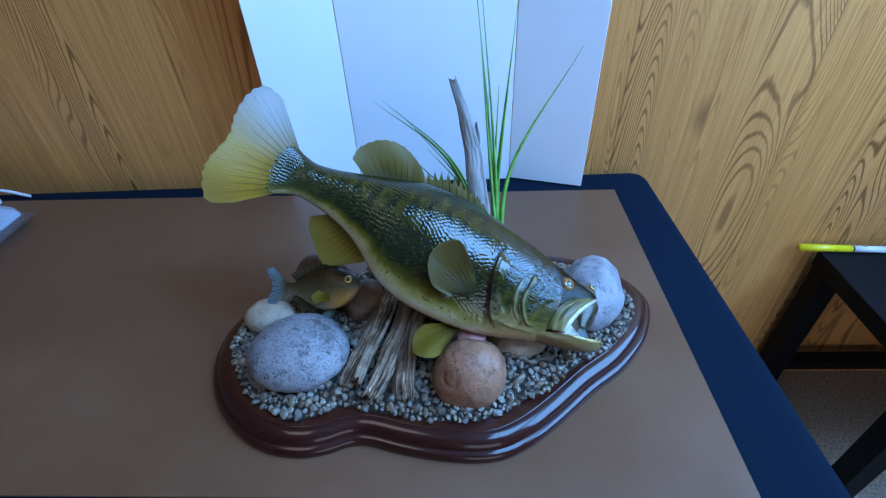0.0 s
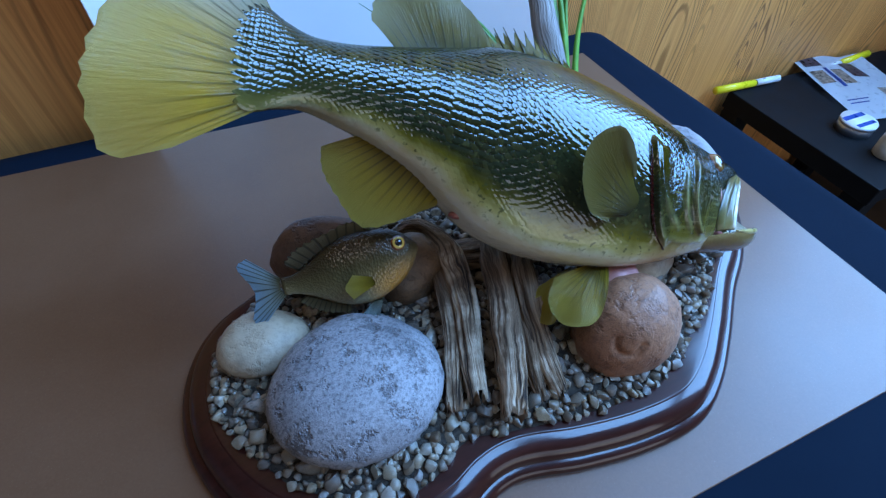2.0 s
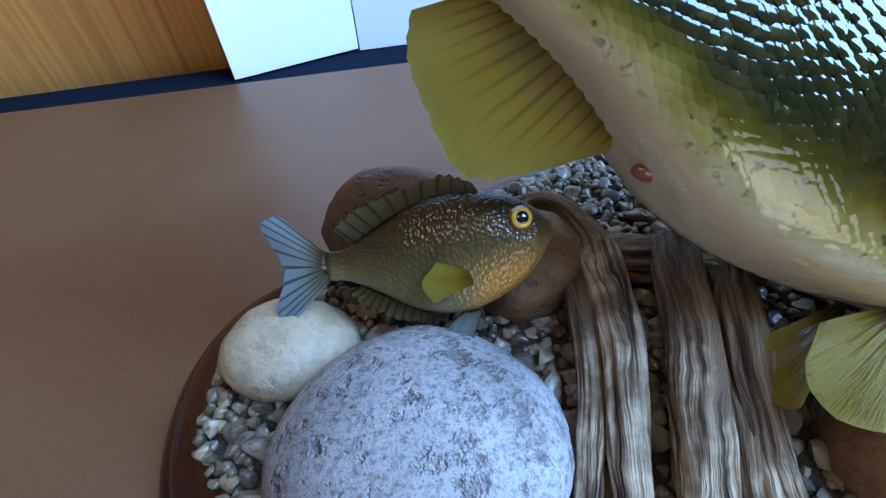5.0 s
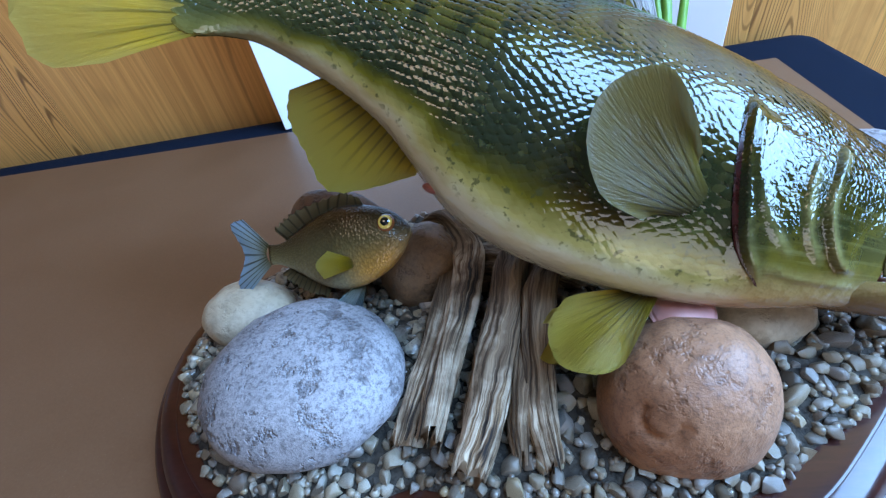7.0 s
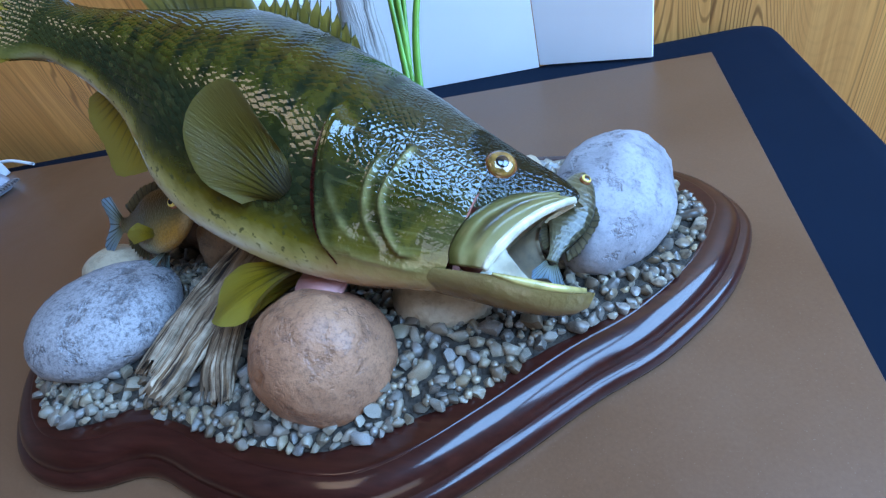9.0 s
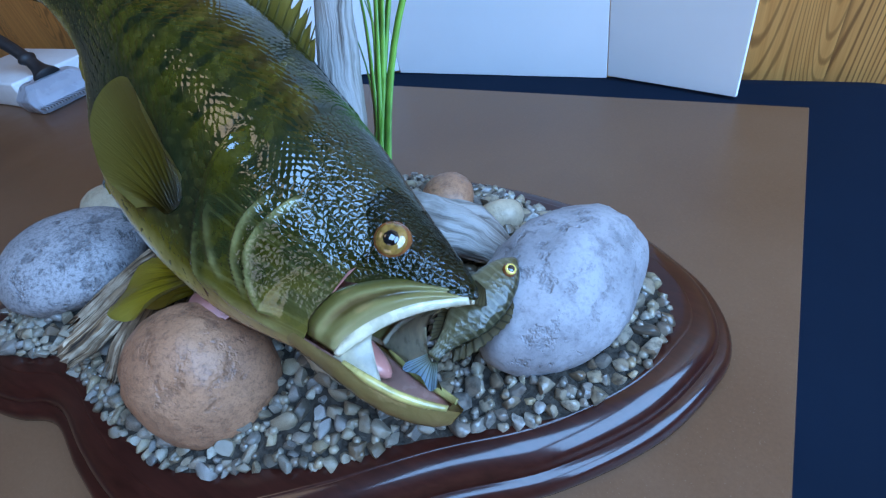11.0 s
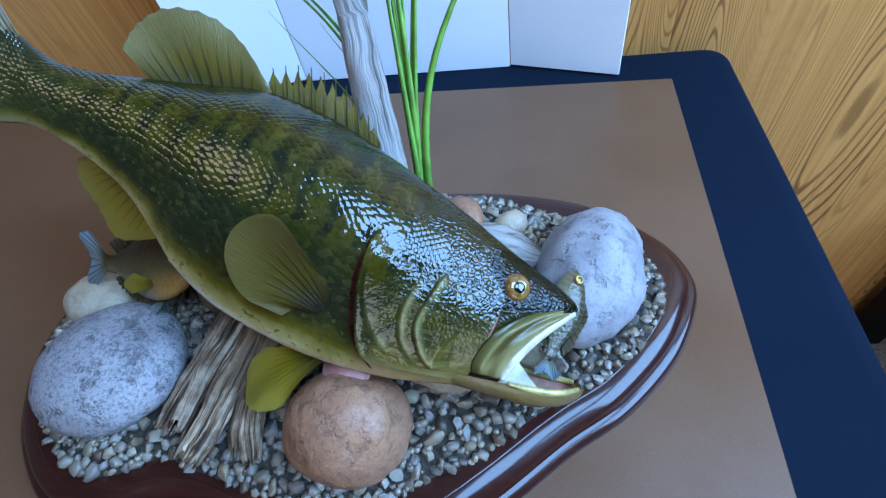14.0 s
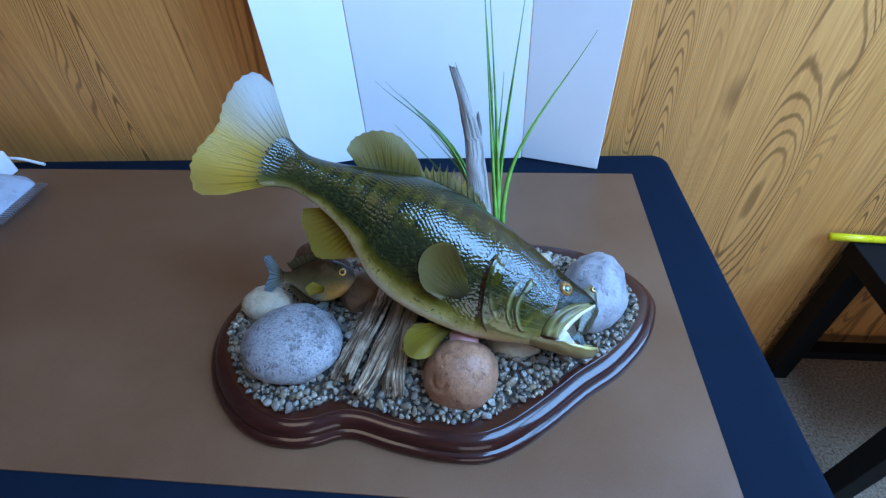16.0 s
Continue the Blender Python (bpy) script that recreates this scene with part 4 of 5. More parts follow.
def make_stick():
    t = thing("upright_driftwood_stick", "pale grey driftwood stick standing among the reeds", "driftwood")
    log("stem", [(0.046, 0.466, 0.785), (0.040, 0.478, 0.82), (0.034, 0.498, 0.87), (0.026, 0.518, 0.91), (0.019, 0.545, 0.96), (0.013, 0.566, 1.0), (0.003, 0.575, 1.04), (-0.008, 0.582, 1.075)], [0.018, 0.0155, 0.0145, 0.0135, 0.012, 0.010, 0.0065, 0.0045], M_DRIFTG, t, seg=32, rings=100, ribs=4, depth=0.15, seed=31, squash=0.8)
    log("spur", [(0.016, 0.566, 0.985), (0.020, 0.570, 1.002), (0.020, 0.573, 1.022)], [0.006, 0.0045, 0.0012], M_DRIFTG, t, seg=14, rings=14, seed=35)
    log("spur", [(0.062, 0.482, 0.79), (0.060, 0.490, 0.83), (0.052, 0.498, 0.868)], [0.007, 0.0055, 0.0025], M_DRIFTG, t, seg=14, rings=14, seed=38)


def make_slat():
    t = thing("grey_driftwood_piece", "flat silver-grey driftwood piece lying in the gravel", "driftwood")
    log("piece", [(0.03, 0.500, 0.815), (0.07, 0.503, 0.822), (0.11, 0.505, 0.816), (0.148, 0.502, 0.803)], [0.016, 0.022, 0.019, 0.008], M_DRIFTG, t, seg=32, rings=50, seed=44, squash=0.55)
    log("piece", [(0.05, 0.525, 0.80), (0.09, 0.522, 0.808), (0.125, 0.515, 0.802)], [0.010, 0.013, 0.006], M_DRIFTG, t, seg=24, rings=30, seed=47, squash=0.6)


make_root()
make_stick()
make_slat()


def make_reeds():
    t = thing("artificial_reeds", "thin green artificial reed blades rising beside the driftwood stick", "plant")
    rnd = random.Random(9)
    root = (0.050, 0.476, 0.79)
    ends = [((0.043, 0.560, 0.95), (0.018, 0.690, 1.20)), ((0.046, 0.557, 0.95), (0.028, 0.675, 1.17)), ((0.050, 0.560, 0.95), (0.076, 0.668, 1.16)), ((0.062, 0.558, 0.95), (0.158, 0.640, 1.094)), ((0.045, 0.553, 0.94), (0.050, 0.61, 1.058)),
            ((0.047, 0.556, 0.94), (0.070, 0.645, 1.115)), ((0.042, 0.55, 0.93), (0.036, 0.61, 1.05)), ((0.040, 0.558, 0.95), (0.026, 0.64, 1.12)), ((0.049, 0.548, 0.93), (0.058, 0.60, 1.02)), ((0.046, 0.54, 0.91), (0.044, 0.58, 0.99)),
            ((-0.008, 0.600, 0.940), (-0.133, 0.708, 1.002)), ((0.0, 0.598, 0.935), (-0.118, 0.704, 1.004)), ((0.004, 0.592, 0.925), (-0.096, 0.695, 0.990)), ((-0.004, 0.58, 0.89), (-0.105, 0.67, 0.955)), ((0.008, 0.585, 0.91), (-0.07, 0.67, 0.975)), ((0.014, 0.575, 0.90), (-0.05, 0.65, 0.95))]
    tips = [((root[0] + rnd.uniform(-0.007, 0.009), root[1] + rnd.uniform(-0.006, 0.006), root[2]), m, e) for m, e in ends]
    for a, b, c in tips:
        bm = bmesh.new()
        w0 = rnd.uniform(0.0036, 0.0056)
        rows = []
        for i in range(25):
            s = i / 24
            p = along([a, b, c], s)
            tan = (along([a, b, c], min(1, s + 0.03)) - along([a, b, c], max(0, s - 0.03))).normalized()
            side = tan.cross(Vector((0.2, 1, 0.1))).normalized()
            w = w0 * (1 - s) ** 1.25 + 0.0003
            nrm = side.cross(tan)
            rows.append([p - side * w, p + nrm * w * 0.5, p + side * w, p - nrm * w * 0.15])
        vs = grid(bm, rows, closed=True)
        bmesh.ops.recalc_face_normals(bm, faces=bm.faces)
        part("blade", bm, M_GRASS, t)


make_reeds()

# ---- the mounted fish ----
import functools

AX = Vector((0.891, -0.2275, -0.3928))     # tail to snout
DO = Vector((0.4241, 0.7261, 0.5413))      # belly to back
SI = Vector((0.162, -0.6489, 0.7434))      # out of the lit flank
FISH = Matrix(((AX.x, DO.x, SI.x, -0.207), (AX.y, DO.y, SI.y, 0.495), (AX.z, DO.z, SI.z, 1.004), (0, 0, 0, 1)))

KU = [-0.0200, -0.0165, -0.0105, -0.004, 0.010, 0.025, 0.045, 0.070, 0.100, 0.127, 0.150, 0.180, 0.210, 0.245, 0.280, 0.310, 0.345, 0.370, 0.393, 0.406]
KT = [0.009, 0.0205, 0.0280, 0.0305, 0.0265, 0.0245, 0.0285, 0.037, 0.048, 0.058, 0.066, 0.0695, 0.0690, 0.0640, 0.0575, 0.0515, 0.0425, 0.0365, 0.0310, 0.0235]
KB = [-0.013, -0.0235, -0.0300, -0.0320, -0.025, -0.020, -0.021, -0.0255, -0.036, -0.053, -0.068, -0.078, -0.0815, -0.0815, -0.0775, -0.0705, -0.058, -0.050, -0.046, -0.044]
KW = [0.0012, 0.0026, 0.0040, 0.0052, 0.008, 0.013, 0.018, 0.024, 0.031, 0.037, 0.041, 0.0435, 0.0445, 0.0445, 0.0440, 0.0425, 0.0345, 0.026, 0.016, 0.006]
MU = [-0.09, -0.02, 0.0, 0.06, 0.12, 0.20, 0.25, 0.30, 0.36, 0.405, 0.43]
MW = [0.022, 0.0065, 0.0, -0.013, -0.020, -0.017, -0.0135, -0.011, -0.008, -0.002, -0.004]


@functools.lru_cache(None)
def profile(u):
    return spline(u, KU, KT), spline(u, KU, KB), spline(u, KU, KW)


@functools.lru_cache(None)
def mid_w(u):
    return spline(u, MU, MW)


def skin(u, t, side=1, lift=0.0):
    """Point of the body: t from 0 (belly) to 1 (back), side +1 lit flank, -1 far flank."""
    top, bot, wid = profile(u)
    a = math.pi * (t - 0.5)
    h, m = (top - bot) / 2, (top + bot) / 2
    c = max(0.0, math.cos(a))
    w = wid * c ** (0.85 if a > 0 else 0.85 - 0.25 * min(1.0, -math.sin(a) * 1.5)) * (1.0 - 0.22 * max(0.0, math.sin(a)) ** 2) * (1.0 + 0.17 * max(0.0, min(1.0, (0.335 - u) / 0.06)) * math.sin(a))
    p = Vector((u, m + h * math.sin(a), mid_w(u) + side * w))
    if lift:
        n = Vector((0, math.sin(a) / max(h, 1e-4), side * c / max(wid, 1e-4))).normalized()
        p += n * lift
    return p


def height_of(u, v):
    """The t at which the body has the height v."""
    top, bot = spline(u, KU, KT), spline(u, KU, KB)
    s = max(-1.0, min(1.0, (v - (top + bot) / 2) / ((top - bot) / 2)))
    return math.asin(s) / math.pi + 0.5


FOLDS = [  # lines in (u, v), height of the step, reach of the raised plate
    ([(0.270, 0.018), (0.267, 0.0100), (0.2696, -0.0115), (0.277, -0.035), (0.286, -0.052), (0.2995, -0.0627)], 0.0048, 0.019),
    ([(0.273, 0.010), (0.271, 0.0035), (0.275, -0.017), (0.289, -0.037), (0.3076, -0.050)], 0.0014, 0.008),
    ([(0.316, 0.012), (0.314, 0.005), (0.311, -0.019), (0.3175, -0.033), (0.3295, -0.0436), (0.342, -0.0424)], 0.0040, 0.016),
    ([(0.303, 0.004), (0.301, -0.018), (0.308, -0.036), (0.322, -0.048)], 0.0022, 0.010),
    ([(0.291, -0.056), (0.311, -0.056), (0.324, -0.054), (0.350, -0.048)], 0.0014, 0.007)]


@functools.lru_cache(None)
def fold_line(i):
    return [along(FOLDS[i][0], s / 30) for s in range(31)]


def head_relief(u, v):
    """Rise of the bony head plates over the plain body, and how near a plate's rim is."""
    if u < 0.25:
        return 0.0, 0.0
    rise = rim = 0.0
    for i, (pts, amp, reach) in enumerate(FOLDS):
        best, side, at = 1e9, 0.0, 0.0
        line = fold_line(i)
        for j in range(30):
            a, b = line[j], line[j + 1]
            dx, dy, px, py = b[0] - a[0], b[1] - a[1], u - a[0], v - a[1]
            f = max(0.0, min(1.0, (px * dx + py * dy) / (dx * dx + dy * dy)))
            d = (px - f * dx) ** 2 + (py - f * dy) ** 2
            if d < best:
                best, side, at = d, dx * py - dy * px, (j + f) / 30
        d = math.sqrt(best) * (1 if side > 0 else -1)
        ends = min(1.0, at / 0.18, (1 - at) / 0.15)
        step = max(0.0, min(1.0, d / 0.0016 + 0.3))
        rise += amp * ends * step * step * (3 - 2 * step) * math.exp(-max(0.0, d) / reach)
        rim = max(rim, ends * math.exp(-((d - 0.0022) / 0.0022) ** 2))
    return rise, rim


def uv_of(u, t):
    return (u * 2.0, t)


def fin(name, roots, tips, mat, parent, rays=22, rings=12, ripple=0.0008, bulge=0.0, ragged=0.0, thick=0.0009, label=""):
    """A ribbed membrane between a root line and a rim line."""
    bm = bmesh.new()
    rows, uvs = [], []
    cols = rays * 2
    nrm = (Vector(tips[-1]) - Vector(roots[0])).cross(Vector(tips[0]) - Vector(roots[-1])).normalized()
    for i in range(rings + 1):
        s = i / rings
        row, uv = [], []
        for j in range(cols + 1):
            x = j / cols
            a, b = along(roots, x), along(tips, x)
            cut = 1.0 - (ragged * (0.5 + 0.5 * math.cos(math.pi * j)) if s > 0.5 else 0.0) * (s - 0.5) * 2
            p = a.lerp(b, s * cut) + nrm * (bulge * math.sin(math.pi * min(1, s) * 0.9) + 0.75 * ripple * math.cos(math.pi * j) * (1 - 0.8 * s) + 1.6 * ripple * s * math.sin(x * 13 + s * 2))
            row.append(p)
            uv.append((x, s))
        rows.append(row)
        uvs.append(uv)
    grid(bm, rows, uvs)
    bmesh.ops.solidify(bm, geom=bm.faces[:], thickness=thick)
    bmesh.ops.recalc_face_normals(bm, faces=bm.faces)
    return part(name, bm, mat, parent, label)


def eyeball(parent, c, out, r, pupil=0.42, iris=None):
    """A glass eye: ring, iris and pupil under one dome."""
    q = Vector(out).normalized().to_track_quat("Z", "Y").to_matrix().to_4x4()
    m = Matrix.Translation(c) @ q

    def cap(radius, height, z):
        bm = bmesh.new()
        bmesh.ops.create_uvsphere(bm, u_segments=28, v_segments=14, radius=1.0, matrix=m @ Matrix.Translation((0, 0, z)) @ Matrix.Diagonal((radius, radius, height, 1)))
        return bm
    e = part("eye", cap(r, r * 0.62, 0.0), M_IRISRED, parent, "glass eye with a reddish rim")
    part("iris", cap(r * 0.80, r * 0.30, r * 0.36), iris or M_IRIS, e, "golden iris")
    part("pupil", cap(r * pupil, r * 0.14, r * 0.565), M_PUPIL, e, "black pupil")


def make_bass():
    f = thing("mounted_bass", "glossy green mounted bass with open mouth above the stones", "fish mount", FISH)
    # body
    bm = bmesh.new()
    us = [-0.020 + 0.280 * i / 90 for i in range(90)] + [0.260 + 0.096 * i / 110 for i in range(111)]
    ts = [i / 90 for i in range(91)]
    rows, uvs, rims = [], [], []
    for u in us:
        lifts = [head_relief(u, skin(u, t).y) for t in ts]
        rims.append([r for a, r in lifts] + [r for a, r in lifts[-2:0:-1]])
        rows.append([skin(u, t, 1, a) for t, (a, r) in zip(ts, lifts)] + [skin(u, t, -1, a) for t, (a, r) in list(zip(ts, lifts))[-2:0:-1]])
        uvs.append([uv_of(u, t) for t in ts] + [uv_of(u, t) for t in ts[-2:0:-1]])
    vs = grid(bm, rows, uvs, closed=True)
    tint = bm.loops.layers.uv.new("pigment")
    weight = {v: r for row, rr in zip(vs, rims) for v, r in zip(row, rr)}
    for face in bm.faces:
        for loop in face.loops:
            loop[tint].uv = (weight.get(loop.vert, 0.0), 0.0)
    bm.faces.new(vs[0])
    bmesh.ops.recalc_face_normals(bm, faces=bm.faces)
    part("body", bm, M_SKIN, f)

    # scales: overlapping shields in staggered rows
    bm = bmesh.new()
    layer = bm.loops.layers.uv.verify()
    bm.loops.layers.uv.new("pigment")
    layer = bm.loops.layers.uv[0]
    rnd = random.Random(3)

    def shield(u, t, side, ln, wd, lift, off=0.0, round_it=0.12):
        p = skin(u, t, side, off)
        du = (skin(u + 0.002, t, side) - skin(u - 0.002, t, side)).normalized()
        dt = (skin(u, min(0.995, t + 0.01), side) - skin(u, max(0.005, t - 0.01), side)).normalized()
        n = du.cross(dt) * side
        n.normalize()
        du = (du + n * rnd.gauss(0, 0.020)).normalized()
        dt = (dt + n * rnd.gauss(0, 0.024)).normalized()
        shape = ((0.55, -0.42, -0.5), (0.55, 0.42, -0.5), (-0.10, 0.52, 0.45), (-0.40, 0.30, 0.8), (-0.52, 0.0, 0.9), (-0.40, -0.30, 0.8), (-0.10, -0.52, 0.45))
        ring = [bm.verts.new(p + du * a * ln + dt * b * wd + n * c * lift) for a, b, c in shape]
        mid = bm.verts.new(p + n * (lift * 1.05 + ln * 0.026))
        at = {v: uv_of(u + a * ln, t + b * wd / round_it) for v, (a, b, c) in zip(ring, shape)}
        at[mid] = uv_of(u, t)
        for i in range(7):
            a, b = ring[i], ring[(i + 1) % 7]
            face = bm.faces.new((a, b, mid) if side > 0 else (b, a, mid))
            for loop in face.loops:
                loop[layer].uv = at[loop.vert]
    u = -0.014
    row = 0
    while u < 0.300:
        step = 0.0030 + 0.0010 * min(1, u / 0.16)
        girth = (spline(u, KU, KT) - spline(u, KU, KB)) * 1.25
        n = max(8, int(girth / (step * 1.12)))
        for side in (1, -1):
            for j in range(n):
                t = (j + (0.5 if row % 2 else 0.0)) / n
                if t < 0.07 or t > 0.985:
                    continue
                v = skin(u, t, side).y
                if u > 0.262 - 0.24 * (v - 0.012) * (1 if v < 0.03 else 0):
                    if not (v > 0.022 and u < 0.285):
                        continue
                shield(u, t, side, step * 2.1, step * 1.25, max(0.0, min(1.0, (t - 0.06) / 0.40)) * (0.00042 + 0.0004 * max(0.0, min(1.0, (0.235 - u) / 0.13))), head_relief(u, v)[0], girth)
        u += step * 0.86
        row += 1
    # fine scales on the cheeks
    u = 0.288
    while u < 0.350:
        for side in (1, -1):
            for j in range(40):
                t = (j + (0.5 if row % 2 else 0.0)) / 40
                v = skin(u, t, side).y
                if u < 0.312 and 0.012 < v < 0.034 - (u - 0.29) * 0.12 and ((u - 0.358) ** 2 + (v - 0.021) ** 2) ** 0.5 > 0.0115:
                    shield(u, t, side, 0.0046, 0.0036, 0.0004, head_relief(u, v)[0])
        u += 0.0024
        row += 1
    ob = part("scale_coat", bm, M_SCALE, f, "glossy overlapping olive and golden scales")
    ob["kind"] = "stuff"

    # gill slits behind the gill covers
    for side in (1, -1):
        bm = bmesh.new()
        rows = []
        for i in range(31):
            q = along(FOLDS[0][0][1:], i / 30)
            wide = 0.0034 * math.sin(math.pi * (i + 0.6) / 31.2) ** 0.6
            rows.append([skin(q[0] + d, height_of(q[0] + d, q[1]), side, 0.0007) for d in (-wide, -wide * 0.6, -wide * 0.2, 0.0008)])
        grid(bm, rows)
        bmesh.ops.solidify(bm, geom=bm.faces[:], thickness=0.0006)
        bmesh.ops.recalc_face_normals(bm, faces=bm.faces)
        part("gill_slit", bm, M_RED, f, "dark red gill slit")

    # jaws
    def arch(name, stations, mat, lower, label, shrink=0.0):
        bm = bmesh.new()
        rows, uvs = [], []
        for u, top, bot, wid in stations:
            row, uv = [], []
            for j in range(33):
                a = math.pi * j / 32
                y = math.sin(a)
                x = math.cos(a)
                h = (top - bot) * (1 - shrink)
                bow = 0.85 + 0.15 * max(0.0, min(1.0, (0.392 - u) / 0.03))
                p = Vector((u, (top - y ** bow * h) if lower else (bot + y ** 0.85 * h), mid_w(u) + x * wid * (1 - shrink)))
                row.append(p)
                uv.append(uv_of(min(u, 0.40), 0.02 + 0.13 * abs(x) if lower else 0.45 + 0.5 * y))
            rows.append(row)
            uvs.append(uv)
        grid(bm, rows, uvs)
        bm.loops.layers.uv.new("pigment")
        bmesh.ops.solidify(bm, geom=bm.faces[:], thickness=0.0022)
        bmesh.ops.recalc_face_normals(bm, faces=bm.faces)
        return part(name, bm, mat, f, label)
    upper = [(0.338, 0.0440, -0.016, 0.0345), (0.350, 0.0412, -0.010, 0.0312), (0.362, 0.0384, -0.003, 0.0272), (0.374, 0.0358, 0.004, 0.0222), (0.386, 0.0332, 0.011, 0.0168), (0.396, 0.0305, 0.0175, 0.0112), (0.402, 0.0282, 0.0212, 0.0066), (0.4050, 0.0258, 0.0232, 0.0022)]
    lower = [(0.318, -0.051, -0.0600, 0.0170), (0.335, -0.0475, -0.0585, 0.0235), (0.350, -0.0430, -0.0562, 0.0262), (0.365, -0.0388, -0.0535, 0.0270), (0.380, -0.0345, -0.0505, 0.0262), (0.395, -0.0320, -0.0480, 0.0232), (0.408, -0.0290, -0.0445, 0.0192), (0.419, -0.0255, -0.0402, 0.0142), (0.4275, -0.0222, -0.0352, 0.0085), (0.4325, -0.0205, -0.0290, 0.0030)]
    arch("upper_jaw", upper, M_SKIN, False, "dark green upper jaw")
    arch("palate", [(u - 0.001, t - 0.004, b, w - 0.003) for u, t, b, w in upper[:-1]], M_MOUTH, False, "pale pink palate", 0.03)
    arch("lower_jaw", lower, M_SKIN, True, "yellowish olive lower jaw")
    arch("mouth_floor", [(u - 0.001, t - 0.001, b + 0.006, w - 0.0035) for u, t, b, w in lower[:-1]], M_MOUTH, True, "pale mouth floor", 0.03)
    # throat
    bm = bmesh.new()
    ring = [[Vector((u, -0.010 + r * 0.032 * math.sin(6.28318 * j / 28), mid_w(0.36) + r * 0.031 * math.cos(6.28318 * j / 28))) for j in range(28)] for u, r in ((0.357, 1.0), (0.345, 0.85), (0.33, 0.5))]
    vs = grid(bm, ring, closed=True)
    bm.faces.new(vs[-1])
    part("throat", bm, M_TONGUE, f, "reddish throat")
    bm = bmesh.new()
    bmesh.ops.create_uvsphere(bm, u_segments=20, v_segments=12, radius=1.0, matrix=Matrix.Translation((0.376, -0.034, mid_w(0.38))) @ Matrix.Diagonal((0.020, 0.006, 0.010, 1)))
    part("tongue", bm, M_TONGUE, f, "pink tongue")
    # upper lips, lip plates and corner membranes
    lip = [(0.4035, 0.0222, 0.0045), (0.3965, 0.0150, 0.0118), (0.3890, 0.0055, 0.0178), (0.3820, -0.0070, 0.0225), (0.3770, -0.0210, 0.0255), (0.3750, -0.0335, 0.0262)]

    def band(name, path, wide, thick, mat, side, label, ridge=0.0):
        """A flattened strip along a path; wide across the flank, thin outwards."""
        bm = bmesh.new()
        rows, uvs = [], []
        k = len(wide) - 1
        for i in range(37):
            s = i / 36
            c = along(path, s)
            c2 = along(path, min(1, s + 0.02)) - along(path, max(0, s - 0.02))
            tan = Vector((c2.x, c2.y, 0)).normalized()
            acr = Vector((-tan.y, tan.x, 0))
            w = spline(s, [q / k for q in range(k + 1)], wide)
            row, uv = [], []
            for j in range(18):
                a = 6.28318 * j / 18
                off = acr * math.cos(a) * w
                out = math.sin(a) * thick + ridge * math.cos(3 * a) * thick - 0.25 * abs(math.cos(a)) * thick
                row.append(Vector((c.x + off.x, c.y + off.y, mid_w(c.x) + side * (c.z + out))))
                uv.append((s, j / 18))
            rows.append(row)
            uvs.append(uv)
        vs = grid(bm, rows, uvs, closed=True)
        bm.faces.new(vs[0])
        bm.faces.new(vs[-1])
        bmesh.ops.recalc_face_normals(bm, faces=bm.faces)
        return part(name, bm, mat, f, label)
    for side in (1, -1):
        band("upper_lip", lip, [0.0022, 0.0026, 0.0030, 0.0032, 0.0032, 0.0018], 0.0022, M_RIM, side, "whitish rim of the upper lip")
        rear = [(0.3990, 0.0250), (0.3885, 0.0195), (0.3755, 0.0110), (0.3645, 0.0000), (0.3565, -0.0130), (0.3540, -0.0300), (0.3570, -0.0385)]
        bm = bmesh.new()
        rows, uvs = [], []
        for i in range(41):
            s = i / 40
            lo, hi = along(lip, s), along(rear, s)
            z1 = abs(skin(hi[0], height_of(hi[0], hi[1])).z - mid_w(hi[0]))
            row, uv = [], []
            for j in range(25):
                r = j / 24
                p = lo.lerp(Vector((hi[0], hi[1], z1 + 0.0004)), r)
                k = min(1.0, s / 0.2 + 0.15) * min(1.0, (1 - s) / 0.12 + 0.25)
                ridge = 0.0024 * math.exp(-((r - 0.26) / 0.17) ** 2) + 0.0018 * math.exp(-((r - 0.72) / 0.12) ** 2) + 0.0012 * math.sin(math.pi * r)
                row.append(Vector((p.x, p.y, mid_w(p.x) + side * (p.z + k * ridge))))
                uv.append((s, r))
            rows.append(row)
            uvs.append(uv)
        grid(bm, rows, uvs)
        bmesh.ops.solidify(bm, geom=bm.faces[:], thickness=0.0014)
        bmesh.ops.recalc_face_normals(bm, faces=bm.faces)
        part("lip_plate", bm, M_MAXILLA, f, "ridged pale yellow-green plate over the mouth corner")
        bm = bmesh.new()
        rows = []
        reach = 0.028 if side > 0 else 0.046
        for i in range(13):
            s = i / 12
            up = along(lip, 1.0 - (0.50 if side > 0 else 0.85) * s)
            lo = Vector((0.374 + reach * s, spline(0.374 + reach * s, [q[0] for q in lower], [q[1] for q in lower]), spline(0.374 + reach * s, [q[0] for q in lower], [q[3] for q in lower])))
            row = []
            for j in range(7):
                y = j / 6
                p = up.lerp(lo, y)
                dip = math.sin(math.pi * y) * s
                row.append(Vector((p.x - 0.016 * dip, p.y, mid_w(p.x) + side * (p.z - 0.001 - 0.004 * dip))))
            rows.append(row)
        grid(bm, rows)
        bmesh.ops.solidify(bm, geom=bm.faces[:], thickness=0.0008)
        bmesh.ops.recalc_face_normals(bm, faces=bm.faces)
        part("mouth_membrane", bm, M_RIM, f, "whitish skin fold at the mouth corner")
